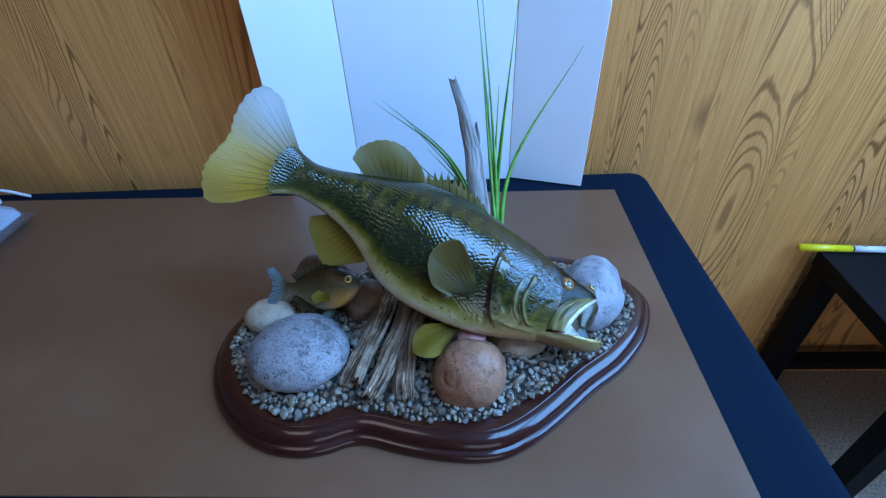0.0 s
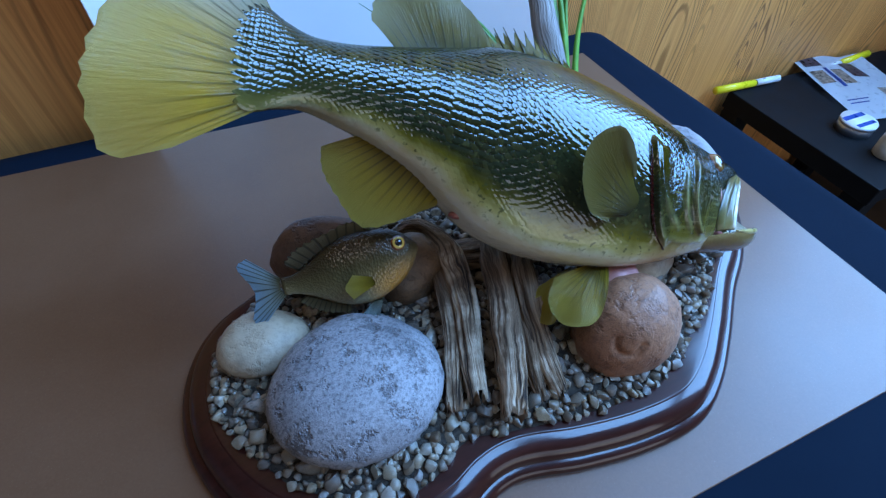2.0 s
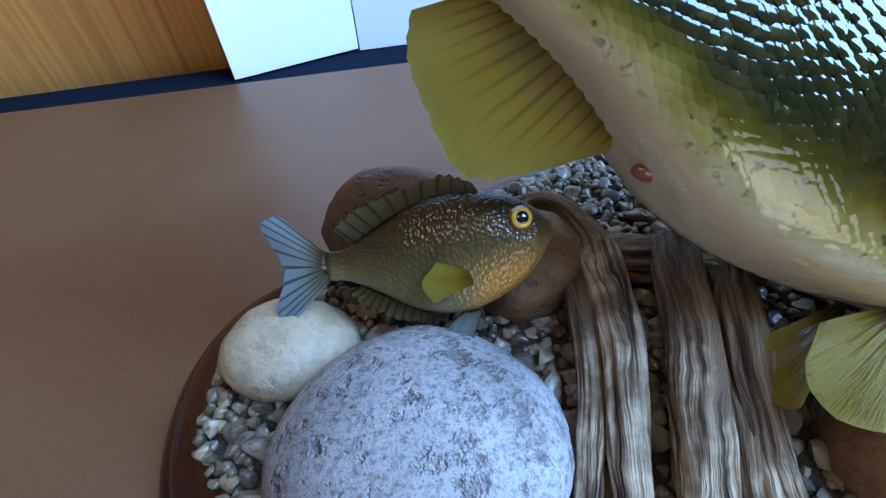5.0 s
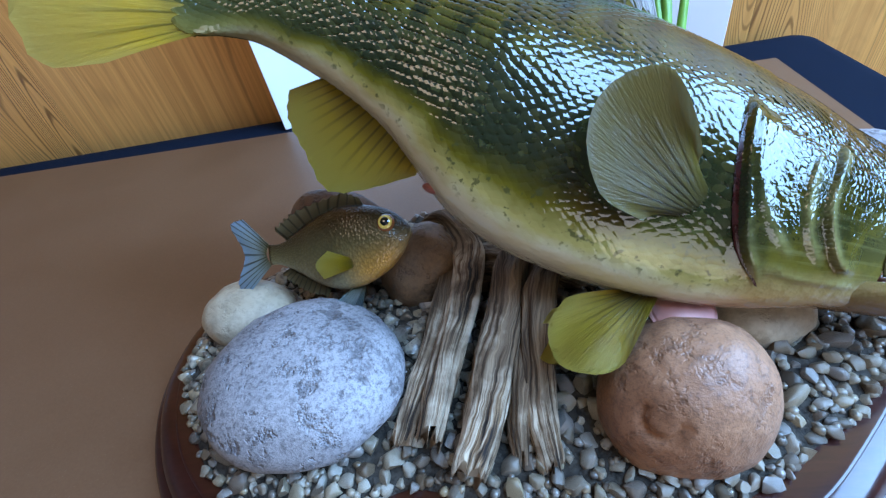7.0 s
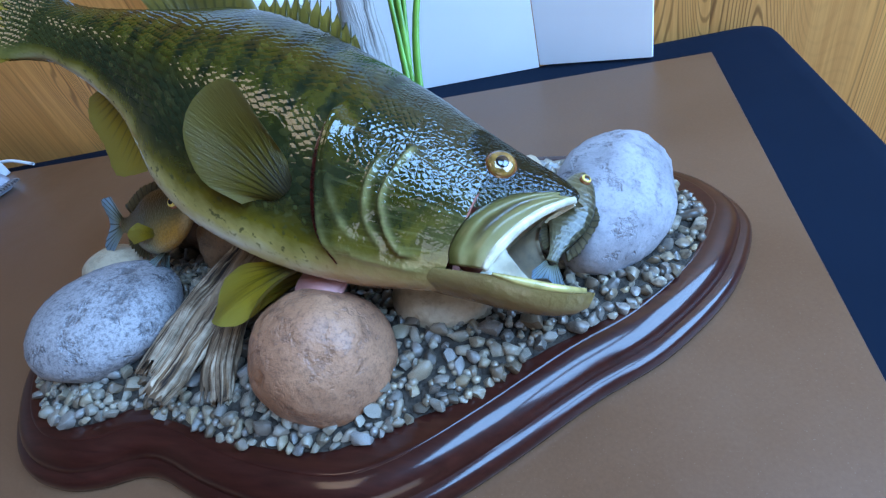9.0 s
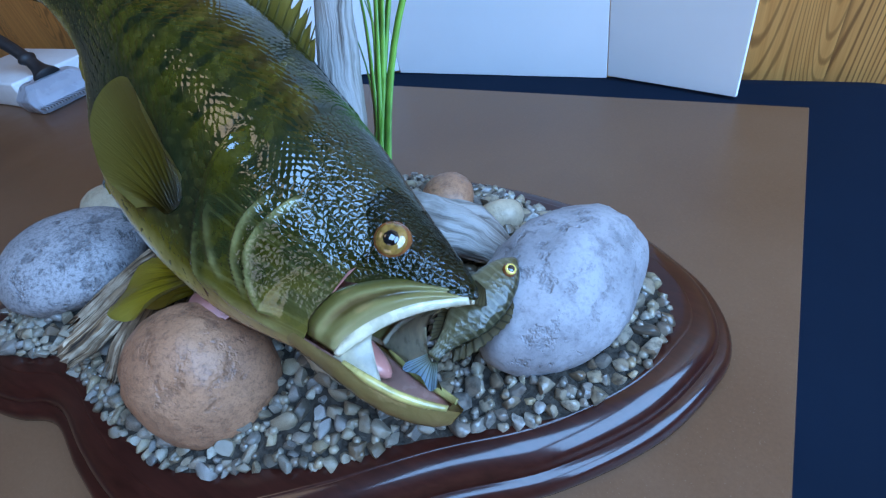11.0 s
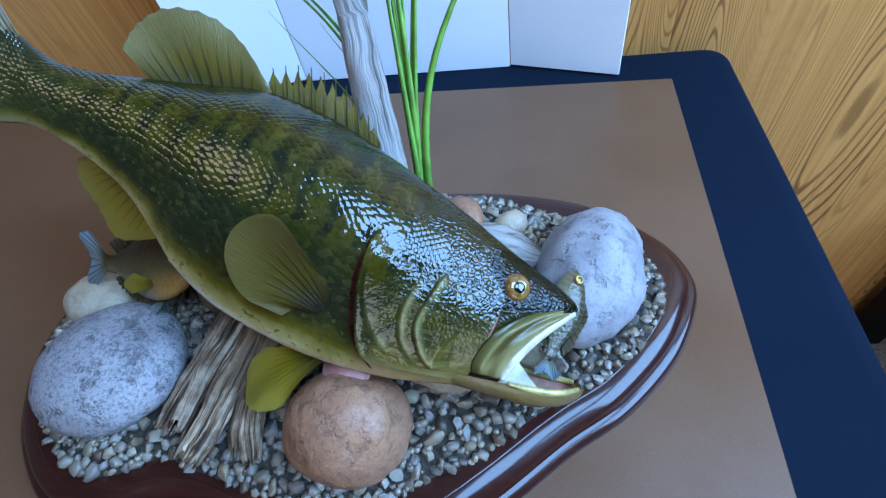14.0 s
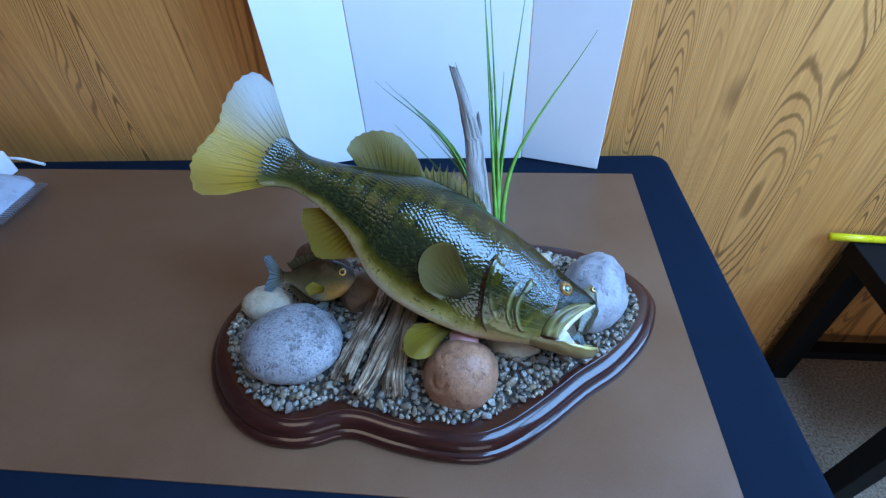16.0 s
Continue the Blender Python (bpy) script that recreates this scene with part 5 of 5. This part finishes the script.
        band("lower_lip", [(u, t + 0.0005, w - 0.0004) for u, t, b, w in lower[4:-1]], [0.0010, 0.0022, 0.0022, 0.0020, 0.0016], 0.0016, M_PALE, side, "pale rim of the lower lip")
    # eyes
    for side in (1, -1):
        c = Vector((0.3600, 0.0212, mid_w(0.36) + side * 0.0208))
        eyeball(f, c, (0.16, 0.30, side), 0.0096)

    # fins
    w = mid_w
    tail_root = [(0.004, 0.0265, 0.0), (0.006, 0.015, 0.0), (0.006, 0.0, 0.0), (0.006, -0.015, 0.0), (0.004, -0.0275, 0.0)]
    tail_rim = [(-0.042, 0.0740, 0.018), (-0.064, 0.0765, 0.022), (-0.076, 0.057, 0.024), (-0.076, 0.027, 0.026), (-0.069, 0.002, 0.028), (-0.0730, -0.030, 0.029), (-0.0720, -0.052, 0.024), (-0.062, -0.0735, 0.006), (-0.036, -0.062, 0.002)]
    fin("tail_fin", tail_root, tail_rim, M_TAIL, f, 17, 18, 0.0014, -0.002, 0.02, label="fan-shaped yellowish tail fin with clear upper lobe")
    r2 = [(u, spline(u, KU, KT) - 0.003, w(u)) for u in (0.084, 0.100, 0.118, 0.136, 0.154)]
    t2 = [(0.058, 0.052, -0.010), (0.060, 0.070, -0.006), (0.078, 0.088, -0.004), (0.105, 0.096, -0.006), (0.131, 0.088, -0.012), (0.156, 0.069, -0.022)]
    fin("soft_dorsal_fin", r2, t2, M_SOFT, f, 12, 12, 0.0015, 0.001, 0.03, label="rounded olive rear back fin")
    r1 = [(u, spline(u, KU, KT) - 0.003, w(u)) for u in (0.158, 0.178, 0.20, 0.222, 0.244)]
    t1 = [(0.146, 0.0800, -0.022), (0.164, 0.0905, -0.022), (0.186, 0.0935, -0.021), (0.208, 0.0895, -0.020), (0.236, 0.0730, -0.017)]
    fin("spiny_dorsal_fin", r1, t1, M_DORSAL, f, 10, 8, 0.0009, 0.0, 0.45, label="low dark front back fin with notched rim")
    for i in range(9):
        x = (i + 0.5) / 9.5
        a, b = along(r1, x), along(t1, x)
        bm = cyl(bmesh.new(), a, a.lerp(b, 1.12), 0.0010, 0.0003, 8)
        part("spine", bm, M_DORSAL, f, "stiff pointed fin spine")
    ra = [(u, spline(u, KU, KB) + 0.003, w(u)) for u in (0.066, 0.080, 0.096, 0.112, 0.128)]
    ta = [(0.042, -0.033, -0.028), (0.046, -0.045, -0.034), (0.058, -0.060, -0.040), (0.078, -0.0765, -0.044), (0.102, -0.0700, -0.038), (0.127, -0.0555, -0.028)]
    fin("anal_fin", ra, ta, M_FIN, f, 12, 12, 0.0009, 0.0, 0.02, label="yellow fan-shaped rear belly fin")
    rp = [(0.2600, -0.0300, 0.0285), (0.2605, -0.0360, 0.0275), (0.2570, -0.0420, 0.0260), (0.2520, -0.0460, 0.0240)]
    tp = [(0.2515, -0.0200, 0.038), (0.2370, -0.0085, 0.047), (0.2190, 0.0030, 0.053), (0.2040, -0.0060, 0.051), (0.1960, -0.0210, 0.046), (0.1990, -0.0370, 0.040), (0.2150, -0.0530, 0.034), (0.2380, -0.0555, 0.028)]
    fin("pectoral_fin", rp, tp, M_PECT, f, 13, 14, 0.0011, 0.004, 0.0, label="translucent olive side fin")
    fin("pectoral_fin", [(x, y, 2 * w(x) - z) for x, y, z in rp], [(x, y, 2 * w(x) - z) for x, y, z in tp], M_PECT, f, 13, 14, 0.0007, -0.004, 0.0, label="translucent olive side fin")
    rv = [(0.2680, -0.0790, -0.006), (0.2640, -0.0800, -0.008), (0.2590, -0.0805, -0.010), (0.2540, -0.0800, -0.011)]
    tv = [(0.2600, -0.1050, 0.002), (0.2550, -0.1180, 0.004), (0.2440, -0.1280, 0.002), (0.2300, -0.1280, -0.006), (0.2210, -0.1130, -0.015), (0.2260, -0.0950, -0.018)]
    tv2 = [(0.2460, -0.1080, -0.030), (0.2400, -0.1240, -0.027), (0.2290, -0.1300, -0.028), (0.2200, -0.1210, -0.034), (0.2230, -0.1030, -0.040)]
    fin("pelvic_fin", rv, tv, M_FIN, f, 9, 12, 0.0017, 0.003, 0.0, label="yellow-green belly fin")
    fin("pelvic_fin", [(x, y, -0.046 - z) for x, y, z in rv], tv2, M_FIN, f, 9, 12, 0.0017, 0.003, 0.0, label="yellow-green belly fin")
    bm = bmesh.new()
    bmesh.ops.create_uvsphere(bm, u_segments=14, v_segments=8, radius=1.0, matrix=Matrix.Translation((0.139, -0.0610, w(0.14) + 0.0005)) @ Matrix.Diagonal((0.0056, 0.0028, 0.0036, 1)))
    part("vent", bm, M_VENT, f, "small red vent")


make_bass()

# pad between the pink stone and the belly
bm = bmesh.new()
bmesh.ops.create_cone(bm, cap_ends=True, segments=32, radius1=0.0175, radius2=0.0170, depth=0.0052)
bmesh.ops.bevel(bm, geom=[e for e in bm.edges if len(e.link_faces) == 2 and e.calc_face_angle() > 0.8], offset=0.0020, segments=3, affect="EDGES")
pad = link("putty_pad", bm, M_PAD)
pad.matrix_world = pose(0.010, 0.379, 0.8405, 10, 4, 0)
tagged(pad, "round pink putty pad between stone and fish belly", "support pad")


def small_fish(name, label, tail, snout, up, depth, width, skin_mat, fin_m, tail_m, bend=0.0, forked=0.3, peak=0.6, fan=1.0):
    """A little fish: body, eyes, tail, back, belly and side fins."""
    tail, snout, up = Vector(tail), Vector(snout), Vector(up)
    ax = snout - tail
    ln = ax.length
    ax.normalize()
    up = (up - ax * up.dot(ax)).normalized()
    sd = ax.cross(up)
    m = Matrix(((ax.x, up.x, sd.x, tail.x), (ax.y, up.y, sd.y, tail.y), (ax.z, up.z, sd.z, tail.z), (0, 0, 0, 1)))
    f = thing(name, label, "fish mount", m)
    ks = [0.0, 0.08, 0.2, 0.4, peak, 0.8, 0.92, 1.0]
    hs = [0.26, 0.27, 0.46, 0.88, 1.0, 0.80, 0.50, 0.10]
    ws = [0.16, 0.2, 0.42, 0.85, 1.0, 0.9, 0.62, 0.15]

    def at(x, t, side):
        h, wd = spline(x, ks, hs) * depth / 2, spline(x, ks, ws) * width / 2
        a = math.pi * (t - 0.5)
        drop = -0.07 * depth * math.sin(math.pi * x)
        return Vector((x * ln, h * math.sin(a) + drop + bend * ln * 0.16 * math.sin(math.pi * x), side * wd * max(0, math.cos(a)) ** 0.9))
    bm = bmesh.new()
    ts = [i / 18 for i in range(19)]
    rows, uvs = [], []
    for i in range(45):
        x = i / 44
        rows.append([at(x, t, 1) for t in ts] + [at(x, t, -1) for t in ts[-2:0:-1]])
        uvs.append([(x, t) for t in ts] + [(x, t) for t in ts[-2:0:-1]])
    vs = grid(bm, rows, uvs, closed=True)
    bm.faces.new(vs[0])
    bm.faces.new(vs[-1])
    bmesh.ops.recalc_face_normals(bm, faces=bm.faces)
    part("body", bm, skin_mat, f)
    for side in (1, -1):
        eyeball(f, at(0.875, 0.66 if depth > 0.035 else 0.56, side), (0.2, 0.15, side), depth * (0.105 if depth > 0.035 else 0.15), 0.5, M_YIRIS)
        a = at(0.64, 0.36, side)
        fin("pectoral_fin", [a + Vector((0, 0.003, 0)), a + Vector((0, -0.003, 0))], [a + Vector((-0.13 * ln, 0.010, side * 0.006)), a + Vector((-0.20 * ln, 0.002, side * 0.010)), a + Vector((-0.17 * ln, -0.008, side * 0.007))], M_FIN if depth > 0.035 else fin_m, f, 6, 6, 0.0003, 0, 0, 0.0005)
        b = at(0.62, 0.04, side)
        fin("pelvic_fin", [b + Vector((0.004, 0, 0)), b + Vector((-0.004, 0, 0))], [b + Vector((-0.04 * ln, -0.30 * depth, side * 0.006)), b + Vector((-0.14 * ln, -0.32 * depth, side * 0.007)), b + Vector((-0.17 * ln, -0.18 * depth, side * 0.005))], tail_m, f, 5, 6, 0.0007, 0, 0, 0.0005)
    h = depth
    fin("tail_fin", [at(0, 0.95, 1), at(0, 0.5, 1) - Vector((0.002, 0, 0)), at(0, 0.05, 1)], [(-0.18 * ln * fan, 0.52 * h * fan, 0.003), (-0.25 * ln * fan, 0.43 * h * fan, 0.004), (-(0.26 - forked * 0.2) * ln * fan, 0.02 * h, 0.002), (-0.27 * ln * fan, -0.34 * h * fan, 0.0), (-0.20 * ln * fan, -0.43 * h * fan, 0.0)], tail_m, f, 12, 10, 0.0011, 0, 0.02, 0.0006)
    fin("dorsal_fin", [at(x, 0.97, 1) * 1.0 for x in (0.14, 0.3, 0.5, 0.72)], [at(0.05, 0.97, 1) + Vector((0, 0.20 * h, 0)), at(0.16, 0.97, 1) + Vector((0, 0.30 * h, 0)), at(0.38, 0.97, 1) + Vector((0, 0.19 * h, 0)), at(0.58, 0.97, 1) + Vector((0, 0.17 * h, 0)), at(0.70, 0.97, 1) + Vector((0, 0.08 * h, 0))], fin_m, f, 13, 7, 0.0006, 0, 0.16, 0.0006)
    fin("anal_fin", [at(x, 0.03, 1) for x in (0.14, 0.26, 0.42)], [at(0.06, 0.03, 1) + Vector((0, -0.12 * h, 0)), at(0.2, 0.03, 1) + Vector((0, -0.24 * h, 0)), at(0.4, 0.03, 1) + Vector((0, -0.14 * h, 0))], fin_m, f, 8, 6, 0.0004, 0, 0.25, 0.0006)
    return f


small_fish("mounted_panfish", "small brown mounted panfish with orange breast above the stones", (-0.240, 0.467, 0.840), (-0.134, 0.453, 0.857), (-0.02, 0.70, 0.71), 0.056, 0.021, M_PAN, M_SMALLFIN, M_BLUEFIN)
small_fish("mounted_minnow", "tiny barred mounted fish hanging from the big fish's mouth", (0.147, 0.399, 0.831), (0.166, 0.461, 0.847), (0.915, -0.04, -0.40), 0.026, 0.012, M_MINNOW, M_SMALLFIN, M_BLUEFIN, bend=0.25, fan=0.78)

# ---- black side bench and what lies on it ----
SX0, SX1, SY0, SY1, SZ = 0.872, 1.44, 0.525, 0.925, 0.510


def make_bench():
    t = thing("side_table", "low black wooden side table against the panelled wall", "table")
    part("tabletop", box(bmesh.new(), (SX0, SY0, SZ - 0.045), (SX1, SY1, SZ), 0.003), M_BLACK, t, smooth=False)
    for x in (SX0 + 0.004, SX1 - 0.054):
        for y in (SY0 + 0.004, SY1 - 0.054):
            part("leg", box(bmesh.new(), (x, y, 0.0), (x + 0.05, y + 0.05, SZ - 0.045), 0.003), M_BLACK, t, smooth=False)
    part("stretcher", box(bmesh.new(), (SX0 + 0.05, SY1 - 0.050, 0.10), (SX1 - 0.05, SY1 - 0.012, 0.135), 0.002), M_BLACK, t, smooth=False)


make_bench()


def make_marker(m):
    t = thing("marker_pen", "yellow and white felt marker lying on the black side table", "pen", m, "marker pens on the side table")
    bm = cyl(bmesh.new(), (0, 0, 0), (0.118, 0, 0), 0.0095, 0.0085, 24)
    part("cap", bm, M_YEL, t, "yellow cap")
    part("barrel", cyl(bmesh.new(), (0.1182, 0, 0), (0.123, 0, 0), 0.0070, 0.0070, 20), M_RUBBER, t, "dark collar")
    part("barrel", cyl(bmesh.new(), (0.1232, 0, 0), (0.195, 0, 0), 0.0085, 0.0080, 24), M_WHT, t, "white barrel")
    part("clip", box(bmesh.new(), (0.14, -0.001, 0.0081), (0.15, 0.001, 0.0088), 0.0003, 1), M_RUBBER, t)
    return t


pen = make_marker(pose(0.822, 0.925, SZ + 0.0096, 0, 0, -4))
copy_thing(pen, pose(1.352, 0.915, SZ + 0.0096, 0, 0, 184))


def make_flyer():
    t = thing("printed_flyer", "creased glossy printed flyer with pictures on the side table", "paper")

    def sheet(x0, x1, y0, y1, lift, n=18):
        bm = bmesh.new()
        rows = []
        for i in range(n + 1):
            row = []
            for j in range(n + 1):
                x, y = x0 + (x1 - x0) * i / n, y0 + (y1 - y0) * j / n
                row.append((x, y, 0.006 + 0.014 * abs(math.sin(x * 13 + y * 4)) * (0.4 + 2 * y) + lift))
            rows.append(row)
        grid(bm, rows)
        bmesh.ops.solidify(bm, geom=bm.faces[:], thickness=0.0004)
        return bm
    part("sheet", sheet(0, 0.21, 0, 0.28, 0.0), M_PAPER, t)
    for x0, x1, y0, y1, m in ((0.008, 0.045, 0.150, 0.205, M_INKC), (0.052, 0.062, 0.130, 0.215, M_INKB), (0.066, 0.098, 0.140, 0.205, M_INKC), (0.112, 0.160, 0.170, 0.240, M_INKA), (0.012, 0.060, 0.225, 0.268, M_INKA), (0.130, 0.180, 0.060, 0.115, M_INKC), (0.02, 0.075, 0.075, 0.079, M_INKB), (0.02, 0.068, 0.062, 0.066, M_INKB)):
        part("printed_picture", sheet(x0, x1, y0, y1, 0.0009, 8), m, t)
    t.matrix_world = pose(1.045, 0.700, SZ + 0.001, 0, 0, -14)


make_flyer()


def make_tin():
    t = thing("round_tin", "low round tin with a blue and white lid", "tin", Matrix.Translation((1.005, 0.690, SZ)))
    part("can", cyl(bmesh.new(), (0, 0, 0), (0, 0, 0.020), 0.036, 0.036, 36), M_STEEL, t)
    lid = bmesh.new()
    cyl(lid, (0, 0, 0.0202), (0, 0, 0.028), 0.0375, 0.0370, 40)
    part("lid", lid, M_WHT, t, "white lid")
    part("label_band", box(bmesh.new(), (-0.033, 0.008, 0.0281), (0.030, 0.020, 0.0286)), M_INKB, t, "blue label stripe", smooth=False)
    part("label_band", box(bmesh.new(), (-0.028, -0.022, 0.0281), (0.026, -0.012, 0.0286)), M_INKB, t, "blue label stripe", smooth=False)


make_tin()


def make_jar():
    t = thing("plastic_bottle", "cloudy plastic bottle standing on the side table", "bottle", Matrix.Translation((0.985, 0.600, SZ)))
    bm = bmesh.new()
    prof = [(0.020, 0.0), (0.024, 0.003), (0.025, 0.02), (0.025, 0.065), (0.020, 0.078), (0.012, 0.085), (0.012, 0.098)]
    vs = grid(bm, [[(r * math.cos(6.2832 * j / 28), r * math.sin(6.2832 * j / 28), z) for j in range(28)] for r, z in prof], closed=True)
    bm.faces.new(vs[0][::-1])
    bm.faces.new(vs[-1])
    part("bottle", bm, M_CLEAR, t)
    part("cap", cyl(bmesh.new(), (0, 0, 0.0982), (0, 0, 0.113), 0.0135, 0.013, 24), M_WHT, t, "white screw cap")


make_jar()

# ---- hair clipper at the far left of the board ----


def make_clipper():
    t = thing("electric_clipper", "grey clipper with black handle and comb teeth on the hardboard", "tool", pose(-0.907, 0.696, BOARD + 0.001, 0, 0, 0))
    bm = bmesh.new()
    rows = []
    for z, x0, x1, y0, y1, c in ((0.0, -0.055, 0.026, -0.052, 0.070, 0.008), (0.014, -0.060, 0.030, -0.058, 0.076, 0.010), (0.026, -0.060, 0.022, -0.058, 0.076, 0.012), (0.046, -0.050, -0.004, -0.040, 0.058, 0.010), (0.048, -0.046, -0.008, -0.036, 0.054, 0.008)):
        rows.append([(x0 + c, y0, z), (x1 - c, y0, z), (x1, y0 + c, z), (x1, y1 - c, z), (x1 - c, y1, z), (x0 + c, y1, z), (x0, y1 - c, z), (x0, y0 + c, z)])
    vs = grid(bm, rows, closed=True)
    bm.faces.new(vs[-1])
    bm.faces.new(vs[0][::-1])
    bmesh.ops.recalc_face_normals(bm, faces=bm.faces)
    bmesh.ops.bevel(bm, geom=bm.edges[:], offset=0.0012, segments=2, affect="EDGES")
    part("head", bm, M_GREYP, t, "grey faceted plastic head", smooth=False)
    for i in range(22):
        y = -0.0545 + i * 0.0058
        part("tooth", box(bmesh.new(), (0.0300, y, 0.011), (0.052, y + 0.0030, 0.0155)), M_STEEL, t, smooth=False)
    bm = bmesh.new()
    ring = []
    line = [(-0.024, 0.010, 0.0475), (-0.034, 0.010, 0.058), (-0.052, 0.010, 0.074), (-0.080, 0.010, 0.094), (-0.120, 0.008, 0.116), (-0.165, 0.004, 0.134)]
    for i in range(33):
        q = i / 32
        c = along(line, q)
        d = (along(line, min(1, q + 0.03)) - along(line, max(0, q - 0.03))).normalized()
        sd = d.cross(Vector((0, 1, 0))).normalized()
        r = spline(q, [0.0, 0.08, 0.25, 0.42, 0.46, 0.50, 1.0], [0.026, 0.024, 0.015, 0.0125, 0.018, 0.0125, 0.015])
        ring.append([c + Vector((0, 1, 0)) * math.cos(a) * r + sd * math.sin(a) * r * 0.8 for a in [6.2832 * j / 20 for j in range(20)]])
    vs = grid(bm, ring, closed=True)
    bm.faces.new(vs[0])
    bm.faces.new(vs[-1])
    bmesh.ops.recalc_face_normals(bm, faces=bm.faces)
    part("handle", bm, M_RUBBER, t, "flared black handle")
    bm = bmesh.new()
    path = [(-0.235, 0.02, 0.02), (-0.28, 0.06, 0.010), (-0.20, 0.13, 0.012), (-0.09, 0.150, 0.020), (-0.02, 0.152, 0.004)]
    rows = []
    for i in range(41):
        c = along(path, i / 40)
        tan = (along(path, min(1, i / 40 + 0.02)) - along(path, max(0, i / 40 - 0.02))).normalized()
        s = tan.cross(Vector((0, 0, 1))).normalized()
        u = s.cross(tan)
        rows.append([c + (s * math.cos(a) + u * math.sin(a)) * 0.0035 for a in [6.2832 * j / 10 for j in range(10)]])
    grid(bm, rows, closed=True)
    part("cord", bm, M_WHT, t, "white power cord")


make_clipper()
carton = link("white_carton", box(bmesh.new(), (-1.30, 0.655, BOARD + 0.001), (-0.975, 0.830, BOARD + 0.052), 0.004, 2), M_WHT)
tagged(carton, "low white carton lying behind the clipper", "box")

# ---- ceiling lamp, skylight and the added fill-light door behind ----
lamp = thing("ceiling_lamp", "square flush ceiling lamp with a white rim", "lamp")
part("base_plate", box(bmesh.new(), (LAMP[0] - 0.34, LAMP[1] - 0.34, CEIL - 0.03), (LAMP[0] + 0.34, LAMP[1] + 0.34, CEIL), 0.004), M_GLASSFRAME, lamp)
part("rim", box(bmesh.new(), (LAMP[0] - 0.31, LAMP[1] - 0.31, CEIL - 0.06), (LAMP[0] + 0.31, LAMP[1] + 0.31, CEIL - 0.0302), 0.004), M_GLASSFRAME, lamp)
light_well = thing("window_2", "square white-framed skylight in the ceiling", "window", kind="structure")
for lo, hi in (((SKY[0], SKY[2], CEIL + 0.04), (SKY[1], SKY[2] + 0.05, CEIL + 0.09)), ((SKY[0], SKY[3] - 0.05, CEIL + 0.04), (SKY[1], SKY[3], CEIL + 0.09)),
               ((SKY[0], SKY[2] + 0.05, CEIL + 0.04), (SKY[0] + 0.05, SKY[3] - 0.05, CEIL + 0.09)), ((SKY[1] - 0.05, SKY[2] + 0.05, CEIL + 0.04), (SKY[1], SKY[3] - 0.05, CEIL + 0.09))):
    part("window_frame", box(bmesh.new(), lo, hi, 0.004), M_GLASSFRAME, light_well)
door = thing("door_1", "added unseen white-framed door opening for the fill light", "door", kind="structure")
for lo, hi in (((FILL_DOOR[0], Y0 - 0.08, FILL_DOOR[3] - 0.05), (FILL_DOOR[1], Y0 - 0.03, FILL_DOOR[3])), ((FILL_DOOR[0], Y0 - 0.08, FILL_DOOR[2]), (FILL_DOOR[1], Y0 - 0.03, FILL_DOOR[2] + 0.05)),
               ((FILL_DOOR[0], Y0 - 0.08, FILL_DOOR[2] + 0.05), (FILL_DOOR[0] + 0.05, Y0 - 0.03, FILL_DOOR[3] - 0.05)), ((FILL_DOOR[1] - 0.05, Y0 - 0.08, FILL_DOOR[2] + 0.05), (FILL_DOOR[1], Y0 - 0.03, FILL_DOOR[3] - 0.05))):
    part("fill_door_frame", box(bmesh.new(), lo, hi, 0.004), M_GLASSFRAME, door)
